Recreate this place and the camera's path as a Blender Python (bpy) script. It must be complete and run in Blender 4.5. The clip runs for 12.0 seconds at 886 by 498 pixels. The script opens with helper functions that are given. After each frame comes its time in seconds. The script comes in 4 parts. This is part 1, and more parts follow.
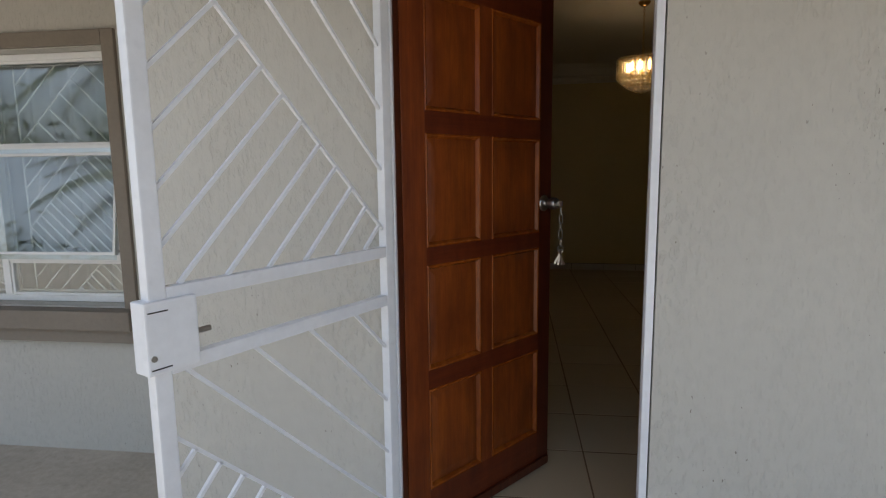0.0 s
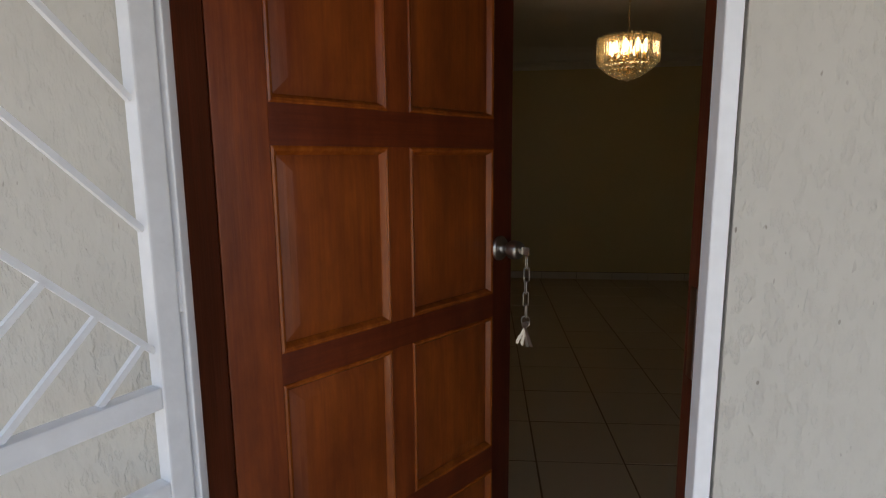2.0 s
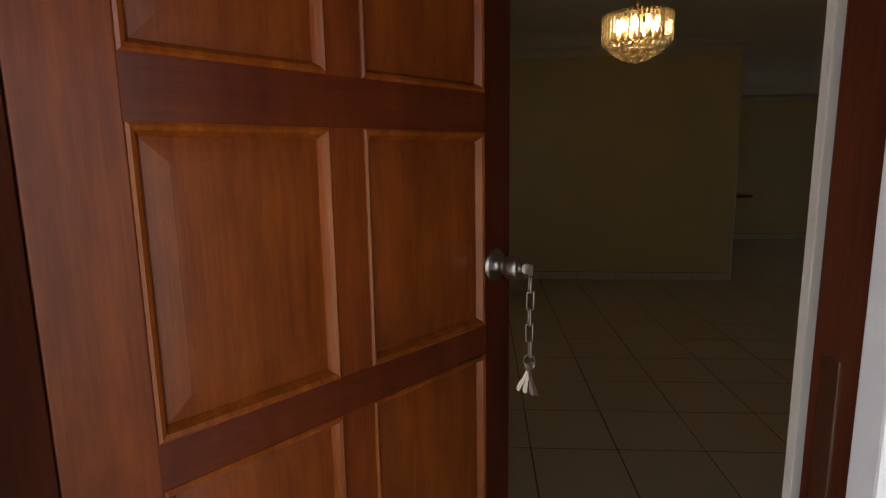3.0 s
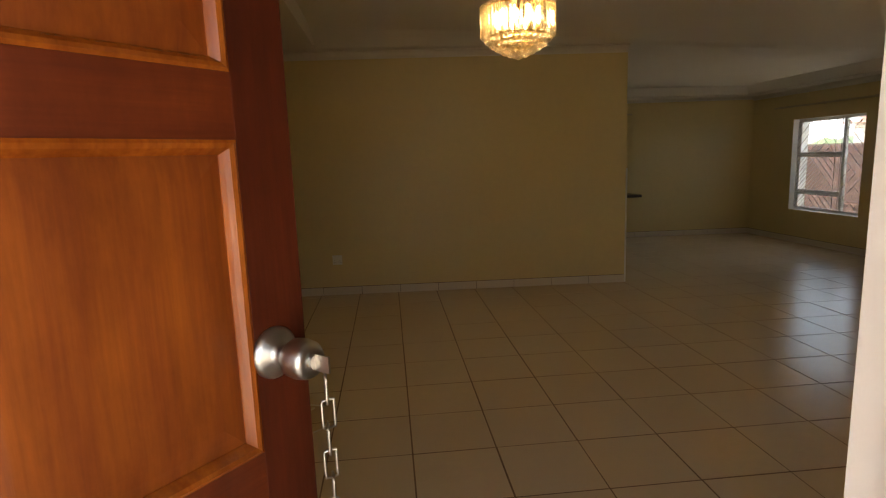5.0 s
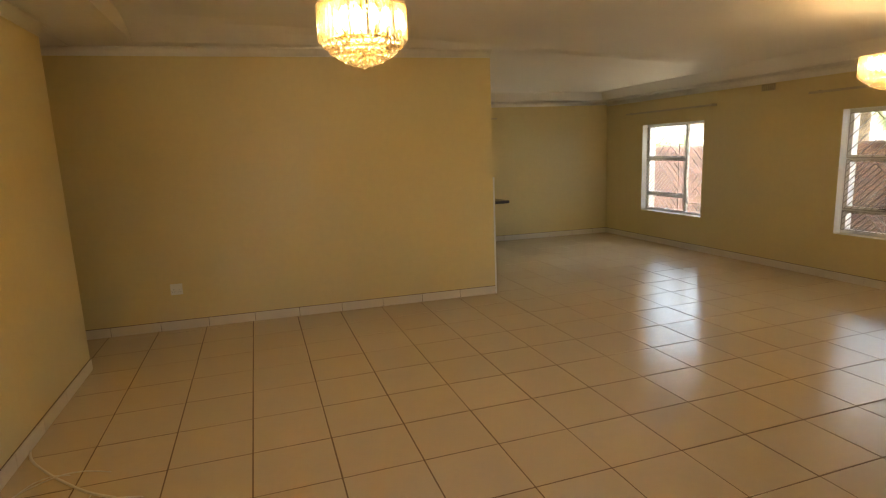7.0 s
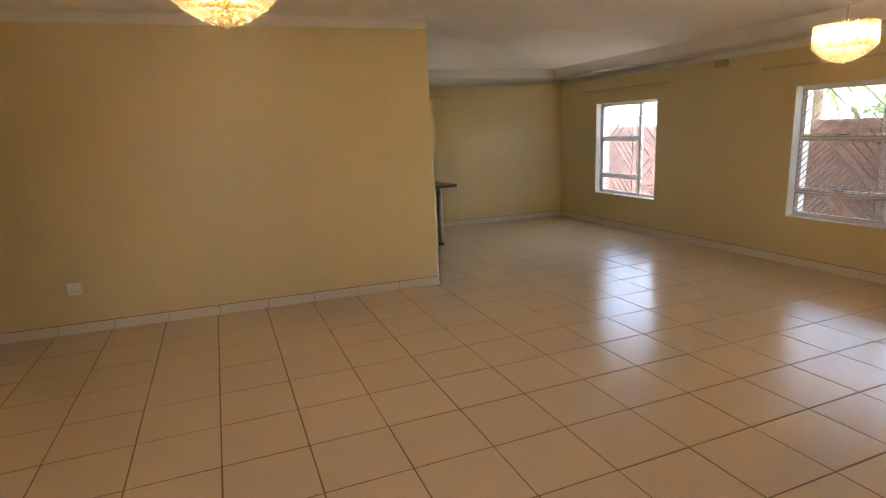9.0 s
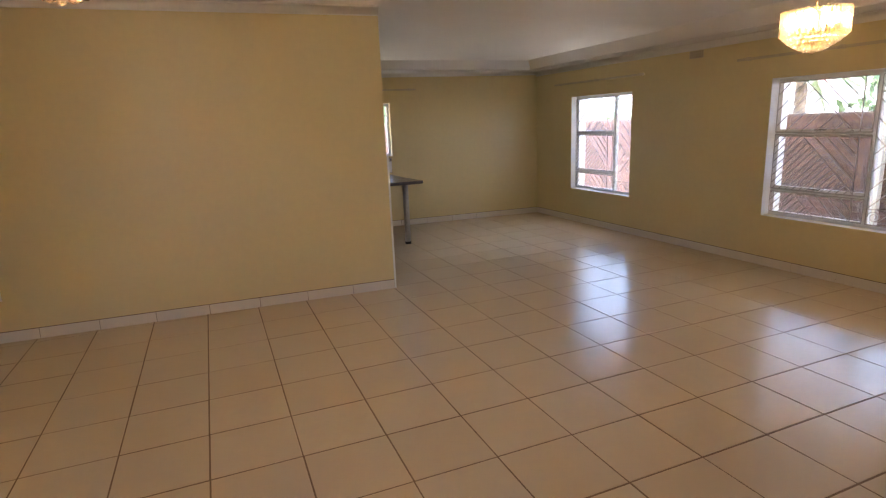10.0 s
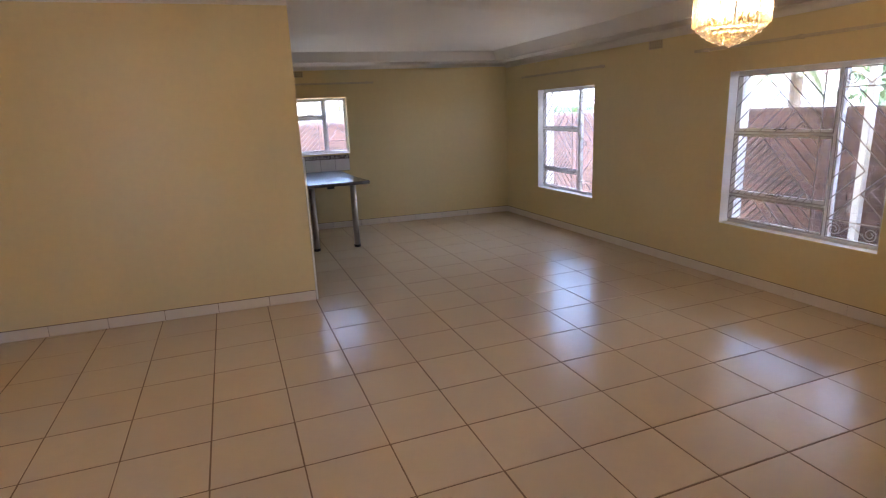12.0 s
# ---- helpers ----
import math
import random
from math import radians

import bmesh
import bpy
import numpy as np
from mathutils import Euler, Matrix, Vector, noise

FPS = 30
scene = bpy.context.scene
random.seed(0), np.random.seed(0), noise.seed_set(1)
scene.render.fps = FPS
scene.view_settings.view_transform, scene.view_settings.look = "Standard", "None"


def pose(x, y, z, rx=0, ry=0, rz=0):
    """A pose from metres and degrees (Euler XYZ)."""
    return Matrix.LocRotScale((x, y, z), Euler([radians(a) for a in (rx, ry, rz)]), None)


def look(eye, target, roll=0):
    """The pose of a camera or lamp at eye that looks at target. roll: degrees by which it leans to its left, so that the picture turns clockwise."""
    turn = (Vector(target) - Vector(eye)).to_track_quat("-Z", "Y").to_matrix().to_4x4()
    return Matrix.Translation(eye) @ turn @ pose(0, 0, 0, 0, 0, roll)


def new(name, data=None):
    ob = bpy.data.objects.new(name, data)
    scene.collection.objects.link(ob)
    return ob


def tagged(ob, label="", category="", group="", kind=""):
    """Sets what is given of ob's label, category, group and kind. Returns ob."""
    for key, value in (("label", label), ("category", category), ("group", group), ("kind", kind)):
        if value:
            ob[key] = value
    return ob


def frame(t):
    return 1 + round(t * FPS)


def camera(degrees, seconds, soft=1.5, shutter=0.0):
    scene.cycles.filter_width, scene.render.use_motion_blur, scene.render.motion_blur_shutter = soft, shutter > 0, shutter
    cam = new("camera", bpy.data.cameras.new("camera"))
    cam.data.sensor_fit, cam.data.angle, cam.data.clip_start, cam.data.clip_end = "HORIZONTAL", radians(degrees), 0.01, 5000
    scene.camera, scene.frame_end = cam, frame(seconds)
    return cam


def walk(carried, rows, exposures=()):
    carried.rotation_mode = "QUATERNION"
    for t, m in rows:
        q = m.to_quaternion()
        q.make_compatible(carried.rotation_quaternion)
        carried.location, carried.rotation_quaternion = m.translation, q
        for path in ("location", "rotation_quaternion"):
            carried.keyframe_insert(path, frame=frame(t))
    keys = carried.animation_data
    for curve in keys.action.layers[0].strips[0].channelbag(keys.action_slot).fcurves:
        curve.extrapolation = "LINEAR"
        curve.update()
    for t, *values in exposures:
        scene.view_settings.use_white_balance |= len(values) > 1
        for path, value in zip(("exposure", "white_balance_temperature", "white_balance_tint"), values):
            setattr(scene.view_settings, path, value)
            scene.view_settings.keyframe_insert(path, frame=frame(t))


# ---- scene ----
cam = camera(77.3, 12.0, soft=1.2)
PATH = [
    (0, (0.231, 0.278, 1.291), (-0.026, 2.242, 1.018), -0.7),
    (0.5, (0.234, 0.517, 1.305), (-0.014, 2.481, 1.014), -0.6),
    (1, (0.212, 0.773, 1.363), (-0.004, 2.740, 1.071), -0.5),
    (1.5, (0.229, 0.944, 1.364), (0.057, 2.913, 1.062), -0.5),
    (2, (0.310, 1.144, 1.390), (0.157, 3.112, 1.076), -0.5),
    (2.5, (0.311, 1.335, 1.363), (0.172, 3.306, 1.052), -0.9),
    (2.7, (0.313, 1.406, 1.375), (0.162, 3.373, 1.046), -0.9),
    (4.5, (0.454, 1.844, 1.376), (0.543, 3.816, 1.055), -1.8),
    (5, (0.497, 1.921, 1.391), (0.682, 3.886, 1.067), -2.0),
    (5.5, (0.538, 2.01, 1.415), (0.804, 3.965, 1.086), -2.2),
    (6, (0.543, 2.129, 1.467), (0.961, 4.056, 1.134), -2.2),
    (6.5, (0.569, 2.219, 1.503), (1.111, 4.113, 1.158), -2.3),
    (7, (0.697, 2.341, 1.515), (1.313, 4.211, 1.163), -2.3),
    (9, (1.10, 2.632, 1.494), (1.822, 4.456, 1.072), -2.5),
    (9.5, (1.31, 2.746, 1.503), (2.045, 4.554, 1.071), -2.5),
    (10, (1.53, 2.786, 1.496), (2.268, 4.59, 1.049), -2.4),
    (10.5, (1.716, 2.821, 1.513), (2.453, 4.62, 1.044), -2.4),
    (11, (1.936, 2.847, 1.527), (2.671, 4.645, 1.054), -2.5),
    (11.5, (2.193, 2.889, 1.535), (2.915, 4.692, 1.058), -2.6),
    (12, (2.431, 2.873, 1.544), (3.108, 4.692, 1.062), -2.5),
]
EXPOSURE = [(0.0, -0.2, 6350, 8), (1.0, -0.2, 6350, 8), (2.0, 0.12, 6350, 9), (2.7, 0.34, 6500, 9), (4.3, 1.62, 7000, 12), (5.0, 2.25, 7300, 11), (5.5, 2.55, 7450, 9), (6.0, 3.0, 7500, 6), (6.5, 3.48, 7700, 7), (7.0, 3.66, 7600, 9), (9.0, 3.87, 6400, 17), (12.0, 3.75, 5450, 23)]
walk(cam, [(t, look(eye, target, roll)) for t, eye, target, roll in PATH], EXPOSURE)

# ---- light ----
world = bpy.data.worlds.new("sky")
scene.world = world
world.use_nodes = True
wn = world.node_tree
bg = wn.nodes["Background"]
sky = wn.nodes.new("ShaderNodeTexSky")
sky.sky_type = 'NISHITA'
sky.sun_disc = False
sky.sun_elevation = radians(79)
sky.sun_rotation = radians(-25)
sky.dust_density = 3.0
# broken white clouds over the blue
w_co = wn.nodes.new("ShaderNodeTexCoord")
w_noise = wn.nodes.new("ShaderNodeTexNoise")
w_noise.inputs["Scale"].default_value = 2.6
w_noise.inputs["Detail"].default_value = 7
w_ramp = wn.nodes.new("ShaderNodeValToRGB")
w_ramp.color_ramp.elements[0].position = 0.42
w_ramp.color_ramp.elements[1].position = 0.62
w_mix = wn.nodes.new("ShaderNodeMix")
w_mix.data_type = 'RGBA'
w_mix.inputs["B"].default_value = (7.6, 8.6, 10.2, 1)
wn.links.new(w_co.outputs["Generated"], w_noise.inputs["Vector"])
wn.links.new(w_noise.outputs["Fac"], w_ramp.inputs["Fac"])
wn.links.new(w_ramp.outputs["Color"], w_mix.inputs["Factor"])
wn.links.new(sky.outputs["Color"], w_mix.inputs["A"])
wn.links.new(w_mix.outputs["Result"], bg.inputs["Color"])
bg.inputs["Strength"].default_value = 0.18

sun_data = bpy.data.lights.new("sun", 'SUN')
sun_data.energy = 5.0
sun_data.angle = radians(0.6)
sun_data.color = (1.0, 0.95, 0.87)
sun = new("sun", sun_data)
sun.matrix_world = look((0, 0, 20), (0.07, -0.17, 19.02))


# ---- materials ----
def mat(name, color, rough=0.6, metal=0.0, var=0.12, scale=6.0, fine=60.0, bump=0.0, bump_scale=40.0, coat=0.0, second=None, stretch=(1, 1, 1), ior=1.5, spots=0.0):
    """Principled surface with colour variation at two scales and a fine relief."""
    m = bpy.data.materials.new(name)
    m.use_nodes = True
    nt = m.node_tree
    p = nt.nodes["Principled BSDF"]
    L = nt.links.new
    co = nt.nodes.new("ShaderNodeTexCoord")
    mp = nt.nodes.new("ShaderNodeMapping")
    mp.inputs["Scale"].default_value = stretch
    L(co.outputs["Object"], mp.inputs["Vector"])
    n1 = nt.nodes.new("ShaderNodeTexNoise")
    n1.inputs["Scale"].default_value, n1.inputs["Detail"].default_value = scale, 5
    n2 = nt.nodes.new("ShaderNodeTexNoise")
    n2.inputs["Scale"].default_value, n2.inputs["Detail"].default_value = fine, 6
    L(mp.outputs["Vector"], n1.inputs["Vector"])
    L(mp.outputs["Vector"], n2.inputs["Vector"])
    mx = nt.nodes.new("ShaderNodeMix")
    mx.data_type = 'RGBA'
    c2 = second if second else tuple(c * (1 - 2 * var) for c in color)
    mx.inputs["A"].default_value = (*color, 1)
    mx.inputs["B"].default_value = (*c2, 1)
    ad = nt.nodes.new("ShaderNodeMath")
    ad.operation = 'MULTIPLY_ADD'
    ad.inputs[1].default_value = 0.6
    L(n1.outputs["Fac"], ad.inputs[0])
    ml = nt.nodes.new("ShaderNodeMath")
    ml.operation = 'MULTIPLY'
    ml.inputs[1].default_value = 0.4
    L(n2.outputs["Fac"], ml.inputs[0])
    L(ml.outputs[0], ad.inputs[2])
    rp = nt.nodes.new("ShaderNodeMapRange")
    rp.inputs["From Min"].default_value, rp.inputs["From Max"].default_value = 0.3, 0.7
    L(ad.outputs[0], rp.inputs["Value"])
    L(rp.outputs["Result"], mx.inputs["Factor"])
    last = mx.outputs["Result"]
    if spots:
        ns = nt.nodes.new("ShaderNodeTexNoise")
        ns.inputs["Scale"].default_value, ns.inputs["Detail"].default_value = 26, 2
        L(mp.outputs["Vector"], ns.inputs["Vector"])
        sr = nt.nodes.new("ShaderNodeMapRange")
        sr.inputs["From Min"].default_value, sr.inputs["From Max"].default_value = 0.68, 0.76
        sr.inputs["To Max"].default_value = spots
        L(ns.outputs["Fac"], sr.inputs["Value"])
        m2 = nt.nodes.new("ShaderNodeMix")
        m2.data_type = 'RGBA'
        m2.inputs["B"].default_value = (*(c * 0.35 for c in color), 1)
        L(last, m2.inputs["A"])
        L(sr.outputs["Result"], m2.inputs["Factor"])
        last = m2.outputs["Result"]
    L(last, p.inputs["Base Color"])
    rr = nt.nodes.new("ShaderNodeMapRange")
    rr.inputs["To Min"].default_value, rr.inputs["To Max"].default_value = max(rough - 0.06, 0.02), min(rough + 0.06, 1)
    L(n1.outputs["Fac"], rr.inputs["Value"])
    L(rr.outputs["Result"], p.inputs["Roughness"])
    p.inputs["Metallic"].default_value = metal
    p.inputs["IOR"].default_value = ior
    p.inputs["Coat Weight"].default_value = coat
    p.inputs["Coat Roughness"].default_value = 0.22
    if bump:
        nb = nt.nodes.new("ShaderNodeTexNoise")
        nb.inputs["Scale"].default_value, nb.inputs["Detail"].default_value = bump_scale, 4
        L(mp.outputs["Vector"], nb.inputs["Vector"])
        b = nt.nodes.new("ShaderNodeBump")
        b.inputs["Strength"].default_value = bump
        b.inputs["Distance"].default_value = 0.01
        L(nb.outputs["Fac"], b.inputs["Height"])
        L(b.outputs["Normal"], p.inputs["Normal"])
    return m


def piece_mat(name, a, b, rough, bump=0.0, bump_scale=60.0, coat=0.0, fine=30.0):
    """A surface for alike pieces: each takes its own tone between a and b."""
    m = mat(name, a, rough, var=0.05, scale=4, fine=fine, bump=bump, bump_scale=bump_scale, coat=coat, second=tuple(c * 0.93 for c in a))
    nt = m.node_tree
    p = nt.nodes["Principled BSDF"]
    src = p.inputs["Base Color"].links[0].from_socket
    oi = nt.nodes.new("ShaderNodeObjectInfo")
    geo = nt.nodes.new("ShaderNodeNewGeometry")
    addn = nt.nodes.new("ShaderNodeMath")
    addn.operation = 'ADD'
    nt.links.new(oi.outputs["Random"], addn.inputs[0])
    # no two pieces share the same patch of grain
    far = nt.nodes.new("ShaderNodeMath")
    far.operation = 'MULTIPLY'
    far.inputs[1].default_value = 61.0
    nt.links.new(oi.outputs["Random"], far.inputs[0])
    sh = nt.nodes.new("ShaderNodeVectorMath")
    sh.operation = 'ADD'
    mp = nt.nodes["Mapping"]
    nt.links.new(mp.inputs["Vector"].links[0].from_socket, sh.inputs[0])
    nt.links.new(far.outputs[0], sh.inputs[1])
    nt.links.new(sh.outputs[0], mp.inputs["Vector"])
    nt.links.new(geo.outputs["Random Per Island"], addn.inputs[1])
    fr = nt.nodes.new("ShaderNodeMath")
    fr.operation = 'FRACT'
    nt.links.new(addn.outputs[0], fr.inputs[0])
    mx = nt.nodes.new("ShaderNodeMix")
    mx.data_type = 'RGBA'
    mx.inputs["B"].default_value = (*b, 1)
    nt.links.new(src, mx.inputs["A"])
    nt.links.new(fr.outputs[0], mx.inputs["Factor"])
    nt.links.new(mx.outputs["Result"], p.inputs["Base Color"])
    return m


def glass_mat(name, tint=(0.93, 0.96, 0.96), gloss=0.03):
    m = bpy.data.materials.new(name)
    m.use_nodes = True
    nt = m.node_tree
    out = nt.nodes["Material Output"]
    nt.nodes.remove(nt.nodes["Principled BSDF"])
    tr = nt.nodes.new("ShaderNodeBsdfTransparent")
    tr.inputs["Color"].default_value = (*tint, 1)
    gl = nt.nodes.new("ShaderNodeBsdfGlossy")
    gl.inputs["Roughness"].default_value = gloss
    lw = nt.nodes.new("ShaderNodeLayerWeight")
    lw.inputs["Blend"].default_value = 0.5
    pw = nt.nodes.new("ShaderNodeMath")
    pw.operation = 'POWER'
    pw.inputs[1].default_value = 4.0
    nt.links.new(lw.outputs["Facing"], pw.inputs[0])
    fr = nt.nodes.new("ShaderNodeMath")
    fr.operation = 'MULTIPLY_ADD'
    fr.inputs[1].default_value, fr.inputs[2].default_value = 0.84, 0.13
    nt.links.new(pw.outputs[0], fr.inputs[0])
    mx = nt.nodes.new("ShaderNodeMixShader")
    nt.links.new(fr.outputs[0], mx.inputs[0])
    nt.links.new(tr.outputs[0], mx.inputs[1])
    nt.links.new(gl.outputs[0], mx.inputs[2])
    nt.links.new(mx.outputs[0], out.inputs["Surface"])
    return m


def crystal_mat(name, tint, scatter):
    """Thin acrylic prism: clear, bending part of the light, with a bright surface."""
    m = glass_mat(name, tint, 0.08)
    nt = m.node_tree
    out = nt.nodes["Material Output"]
    src = out.inputs["Surface"].links[0].from_socket
    tl = nt.nodes.new("ShaderNodeBsdfRefraction")
    tl.inputs["Color"].default_value = (*tint, 1)
    tl.inputs["IOR"].default_value, tl.inputs["Roughness"].default_value = 1.45, 0.04
    mx = nt.nodes.new("ShaderNodeMixShader")
    mx.inputs[0].default_value = 0.55
    nt.links.new(src, mx.inputs[1])
    nt.links.new(tl.outputs[0], mx.inputs[2])
    # an amber translucent share makes the prisms glow in the lamp light
    sc = nt.nodes.new("ShaderNodeBsdfTranslucent")
    sc.inputs["Color"].default_value = (tint[0], tint[1] * 0.86, tint[2] * 0.60, 1)
    m2 = nt.nodes.new("ShaderNodeMixShader")
    m2.inputs[0].default_value = scatter
    nt.links.new(mx.outputs[0], m2.inputs[1])
    nt.links.new(sc.outputs[0], m2.inputs[2])
    nt.links.new(m2.outputs[0], out.inputs["Surface"])
    return m


def glow_mat(name, color, strength):
    m = bpy.data.materials.new(name)
    m.use_nodes = True
    p = m.node_tree.nodes["Principled BSDF"]
    p.inputs["Base Color"].default_value = (1, 0.9, 0.75, 1)
    p.inputs["Emission Color"].default_value = (*color, 1)
    p.inputs["Emission Strength"].default_value = strength
    return m


def wood_mat(name, a, b, along=2, rough=0.36):
    """Varnished wood: long grain lines over cloudy blotches of the stain."""
    st = [34, 34, 34]
    st[along] = 1.6
    m = mat(name, a, rough, scale=1.3, fine=6, second=b, stretch=tuple(st), coat=0.08, bump=0.05, bump_scale=5)
    nt = m.node_tree
    p = nt.nodes["Principled BSDF"]
    p.inputs["Specular IOR Level"].default_value = 0.32
    src = p.inputs["Base Color"].links[0].from_socket
    co = nt.nodes.new("ShaderNodeTexCoord")
    mp = nt.nodes.new("ShaderNodeMapping")
    mp.inputs["Scale"].default_value = (4.5, 4.5, 1.6)
    n = nt.nodes.new("ShaderNodeTexNoise")
    n.inputs["Scale"].default_value, n.inputs["Detail"].default_value, n.inputs["Roughness"].default_value = 2.2, 6, 0.65
    r = nt.nodes.new("ShaderNodeMapRange")
    r.inputs["From Min"].default_value, r.inputs["From Max"].default_value = 0.33, 0.68
    mx = nt.nodes.new("ShaderNodeMix")
    mx.data_type = 'RGBA'
    mx.inputs["B"].default_value = (*(c * 0.55 for c in b), 1)
    sc = nt.nodes.new("ShaderNodeMath")
    sc.operation = 'MULTIPLY'
    sc.inputs[1].default_value = 0.8
    nt.links.new(co.outputs["Object"], mp.inputs["Vector"])
    nt.links.new(mp.outputs["Vector"], n.inputs["Vector"])
    nt.links.new(n.outputs["Fac"], r.inputs["Value"])
    nt.links.new(r.outputs["Result"], sc.inputs[0])
    nt.links.new(sc.outputs[0], mx.inputs["Factor"])
    nt.links.new(src, mx.inputs["A"])
    nt.links.new(mx.outputs["Result"], p.inputs["Base Color"])
    return m


def roughcast_mat(name, color):
    """Hand-trowelled outside plaster: soft waves, clustered pits with shade in their colour, and dark specks."""
    m = mat(name, color, 0.9, var=0.05, scale=1.2, fine=24)
    nt = m.node_tree
    L = nt.links.new
    p = nt.nodes["Principled BSDF"]
    co = nt.nodes.new("ShaderNodeTexCoord")
    mp = nt.nodes.new("ShaderNodeMapping")
    mp.inputs["Scale"].default_value = (1, 1, 0.45)
    L(co.outputs["Object"], mp.inputs["Vector"])

    def tex(scale, detail):
        n = nt.nodes.new("ShaderNodeTexNoise")
        n.inputs["Scale"].default_value, n.inputs["Detail"].default_value = scale, detail
        L(mp.outputs["Vector"], n.inputs["Vector"])
        return n.outputs["Fac"]

    def ramp(v, lo, hi, out=1.0):
        r = nt.nodes.new("ShaderNodeMapRange")
        r.inputs["From Min"].default_value, r.inputs["From Max"].default_value, r.inputs["To Max"].default_value = lo, hi, out
        L(v, r.inputs["Value"])
        return r.outputs["Result"]

    def op(kind, a, b):
        q = nt.nodes.new("ShaderNodeMath")
        q.operation = kind
        for i, v in enumerate((a, b)):
            if isinstance(v, float):
                q.inputs[i].default_value = v
            else:
                L(v, q.inputs[i])
        return q.outputs[0]

    where = ramp(tex(2.3, 3), 0.30, 0.85)
    pits = op('MULTIPLY', ramp(tex(75, 3), 0.50, 0.64), where)
    waves = tex(7, 4)
    height = op('SUBTRACT', op('ADD', op('MULTIPLY', waves, 0.5), op('MULTIPLY', tex(42, 3), 0.30)), op('MULTIPLY', pits, 0.26))
    b = nt.nodes.new("ShaderNodeBump")
    b.inputs["Strength"].default_value, b.inputs["Distance"].default_value = 1.0, 0.016
    L(height, b.inputs["Height"])
    L(b.outputs["Normal"], p.inputs["Normal"])
    speck = op('MULTIPLY', ramp(tex(95, 1), 0.72, 0.76), ramp(tex(5, 2), 0.5, 0.62))
    # specks are dark marks; the pit term puts their shade into the colour
    dark = op('MAXIMUM', op('MULTIPLY', speck, 0.75), op('MULTIPLY', pits, 0.09))
    mx = nt.nodes.new("ShaderNodeMix")
    mx.data_type = 'RGBA'
    src = p.inputs["Base Color"].links[0].from_socket
    L(src, mx.inputs["A"])
    mx.inputs["B"].default_value = (0.16, 0.13, 0.10, 1)
    L(dark, mx.inputs["Factor"])
    L(mx.outputs["Result"], p.inputs["Base Color"])
    return m


M_PLASTER_OUT = roughcast_mat("plaster_outside", (0.57, 0.545, 0.49))
M_PLASTER_BROWN = mat("plaster_brown", (0.27, 0.225, 0.18), 0.85, var=0.08, scale=3, fine=40, bump=0.25, bump_scale=50)
M_WALL = mat("wall_paint", (0.725, 0.592, 0.295), 0.37, var=0.035, scale=1.1, fine=18, bump=0.06, bump_scale=90)
M_CEIL = mat("ceiling_paint", (0.78, 0.75, 0.69), 0.7, var=0.03, scale=1.0, fine=25, bump=0.04, bump_scale=80)
M_CORNICE = mat("cornice_paint", (0.76, 0.72, 0.64), 0.6, var=0.04, scale=3, fine=30)
M_WHITE = mat("white_gloss_paint", (0.86, 0.87, 0.90), 0.32, var=0.06, scale=5, fine=40, bump=0.05, bump_scale=70, spots=0.12)
M_STEEL_W = mat("white_window_steel", (0.86, 0.85, 0.83), 0.4, var=0.06, scale=6, fine=50)
# bar paint darkened to stand for bars seen against the bright outside
M_BARS_BACKLIT = mat("burglar_bar_backlit", (0.48, 0.45, 0.42), 0.45, var=0.1, scale=6, fine=50)
M_PLASTIC = mat("white_plastic", (0.86, 0.85, 0.80), 0.22, var=0.03, scale=8, fine=60)
M_GROUT = mat("tile_grout", (0.25, 0.16, 0.088), 0.9, var=0.2, scale=3, fine=40)
M_TILE = piece_mat("floor_tile_glaze", (0.68, 0.552, 0.38), (0.63, 0.505, 0.34), 0.235, bump=0.025, bump_scale=14, coat=0.0, fine=22)
M_SKIRT = piece_mat("skirting_tile_glaze", (0.76, 0.68, 0.57), (0.70, 0.625, 0.525), 0.3)
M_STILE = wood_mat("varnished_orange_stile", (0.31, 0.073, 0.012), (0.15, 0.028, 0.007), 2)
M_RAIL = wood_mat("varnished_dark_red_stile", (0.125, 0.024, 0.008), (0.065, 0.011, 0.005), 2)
M_RAIL_ACROSS = wood_mat("varnished_dark_red_rail", (0.20, 0.040, 0.010), (0.10, 0.017, 0.006), 0)
M_PANEL = wood_mat("varnished_panel_wood", (0.33, 0.085, 0.011), (0.18, 0.035, 0.008), 2)
# the bead's highlight is put into a lighter base colour
M_MOULD_SHINE = wood_mat("varnished_moulding_shine", (0.42, 0.115, 0.014), (0.22, 0.045, 0.008), 2, 0.21)
M_JAMB = wood_mat("dark_frame_wood", (0.16, 0.04, 0.018), (0.07, 0.02, 0.01), 2)
M_NICKEL = mat("brushed_nickel", (0.50, 0.48, 0.45), 0.3, metal=1.0, var=0.08, scale=20, fine=120)
M_CHROME = mat("steel_tube", (0.62, 0.58, 0.52), 0.42, metal=1.0, var=0.1, scale=10, fine=80)
M_BRASS = mat("brass", (0.75, 0.52, 0.2), 0.25, metal=1.0, var=0.08, scale=20, fine=90)
M_STAY = mat("dull_dark_metal", (0.10, 0.085, 0.07), 0.45, metal=0.6)
M_BLACK = mat("black_rubber", (0.03, 0.03, 0.03), 0.6)
M_GLASS = glass_mat("window_glass")
M_CRYSTAL = crystal_mat("acrylic_prism", (0.95, 0.92, 0.84), 0.14)
M_BALL = crystal_mat("acrylic_ball", (0.95, 0.92, 0.86), 0.07)
M_BULB = glow_mat("bulb_glow", (1.0, 0.70, 0.375), 10.5)
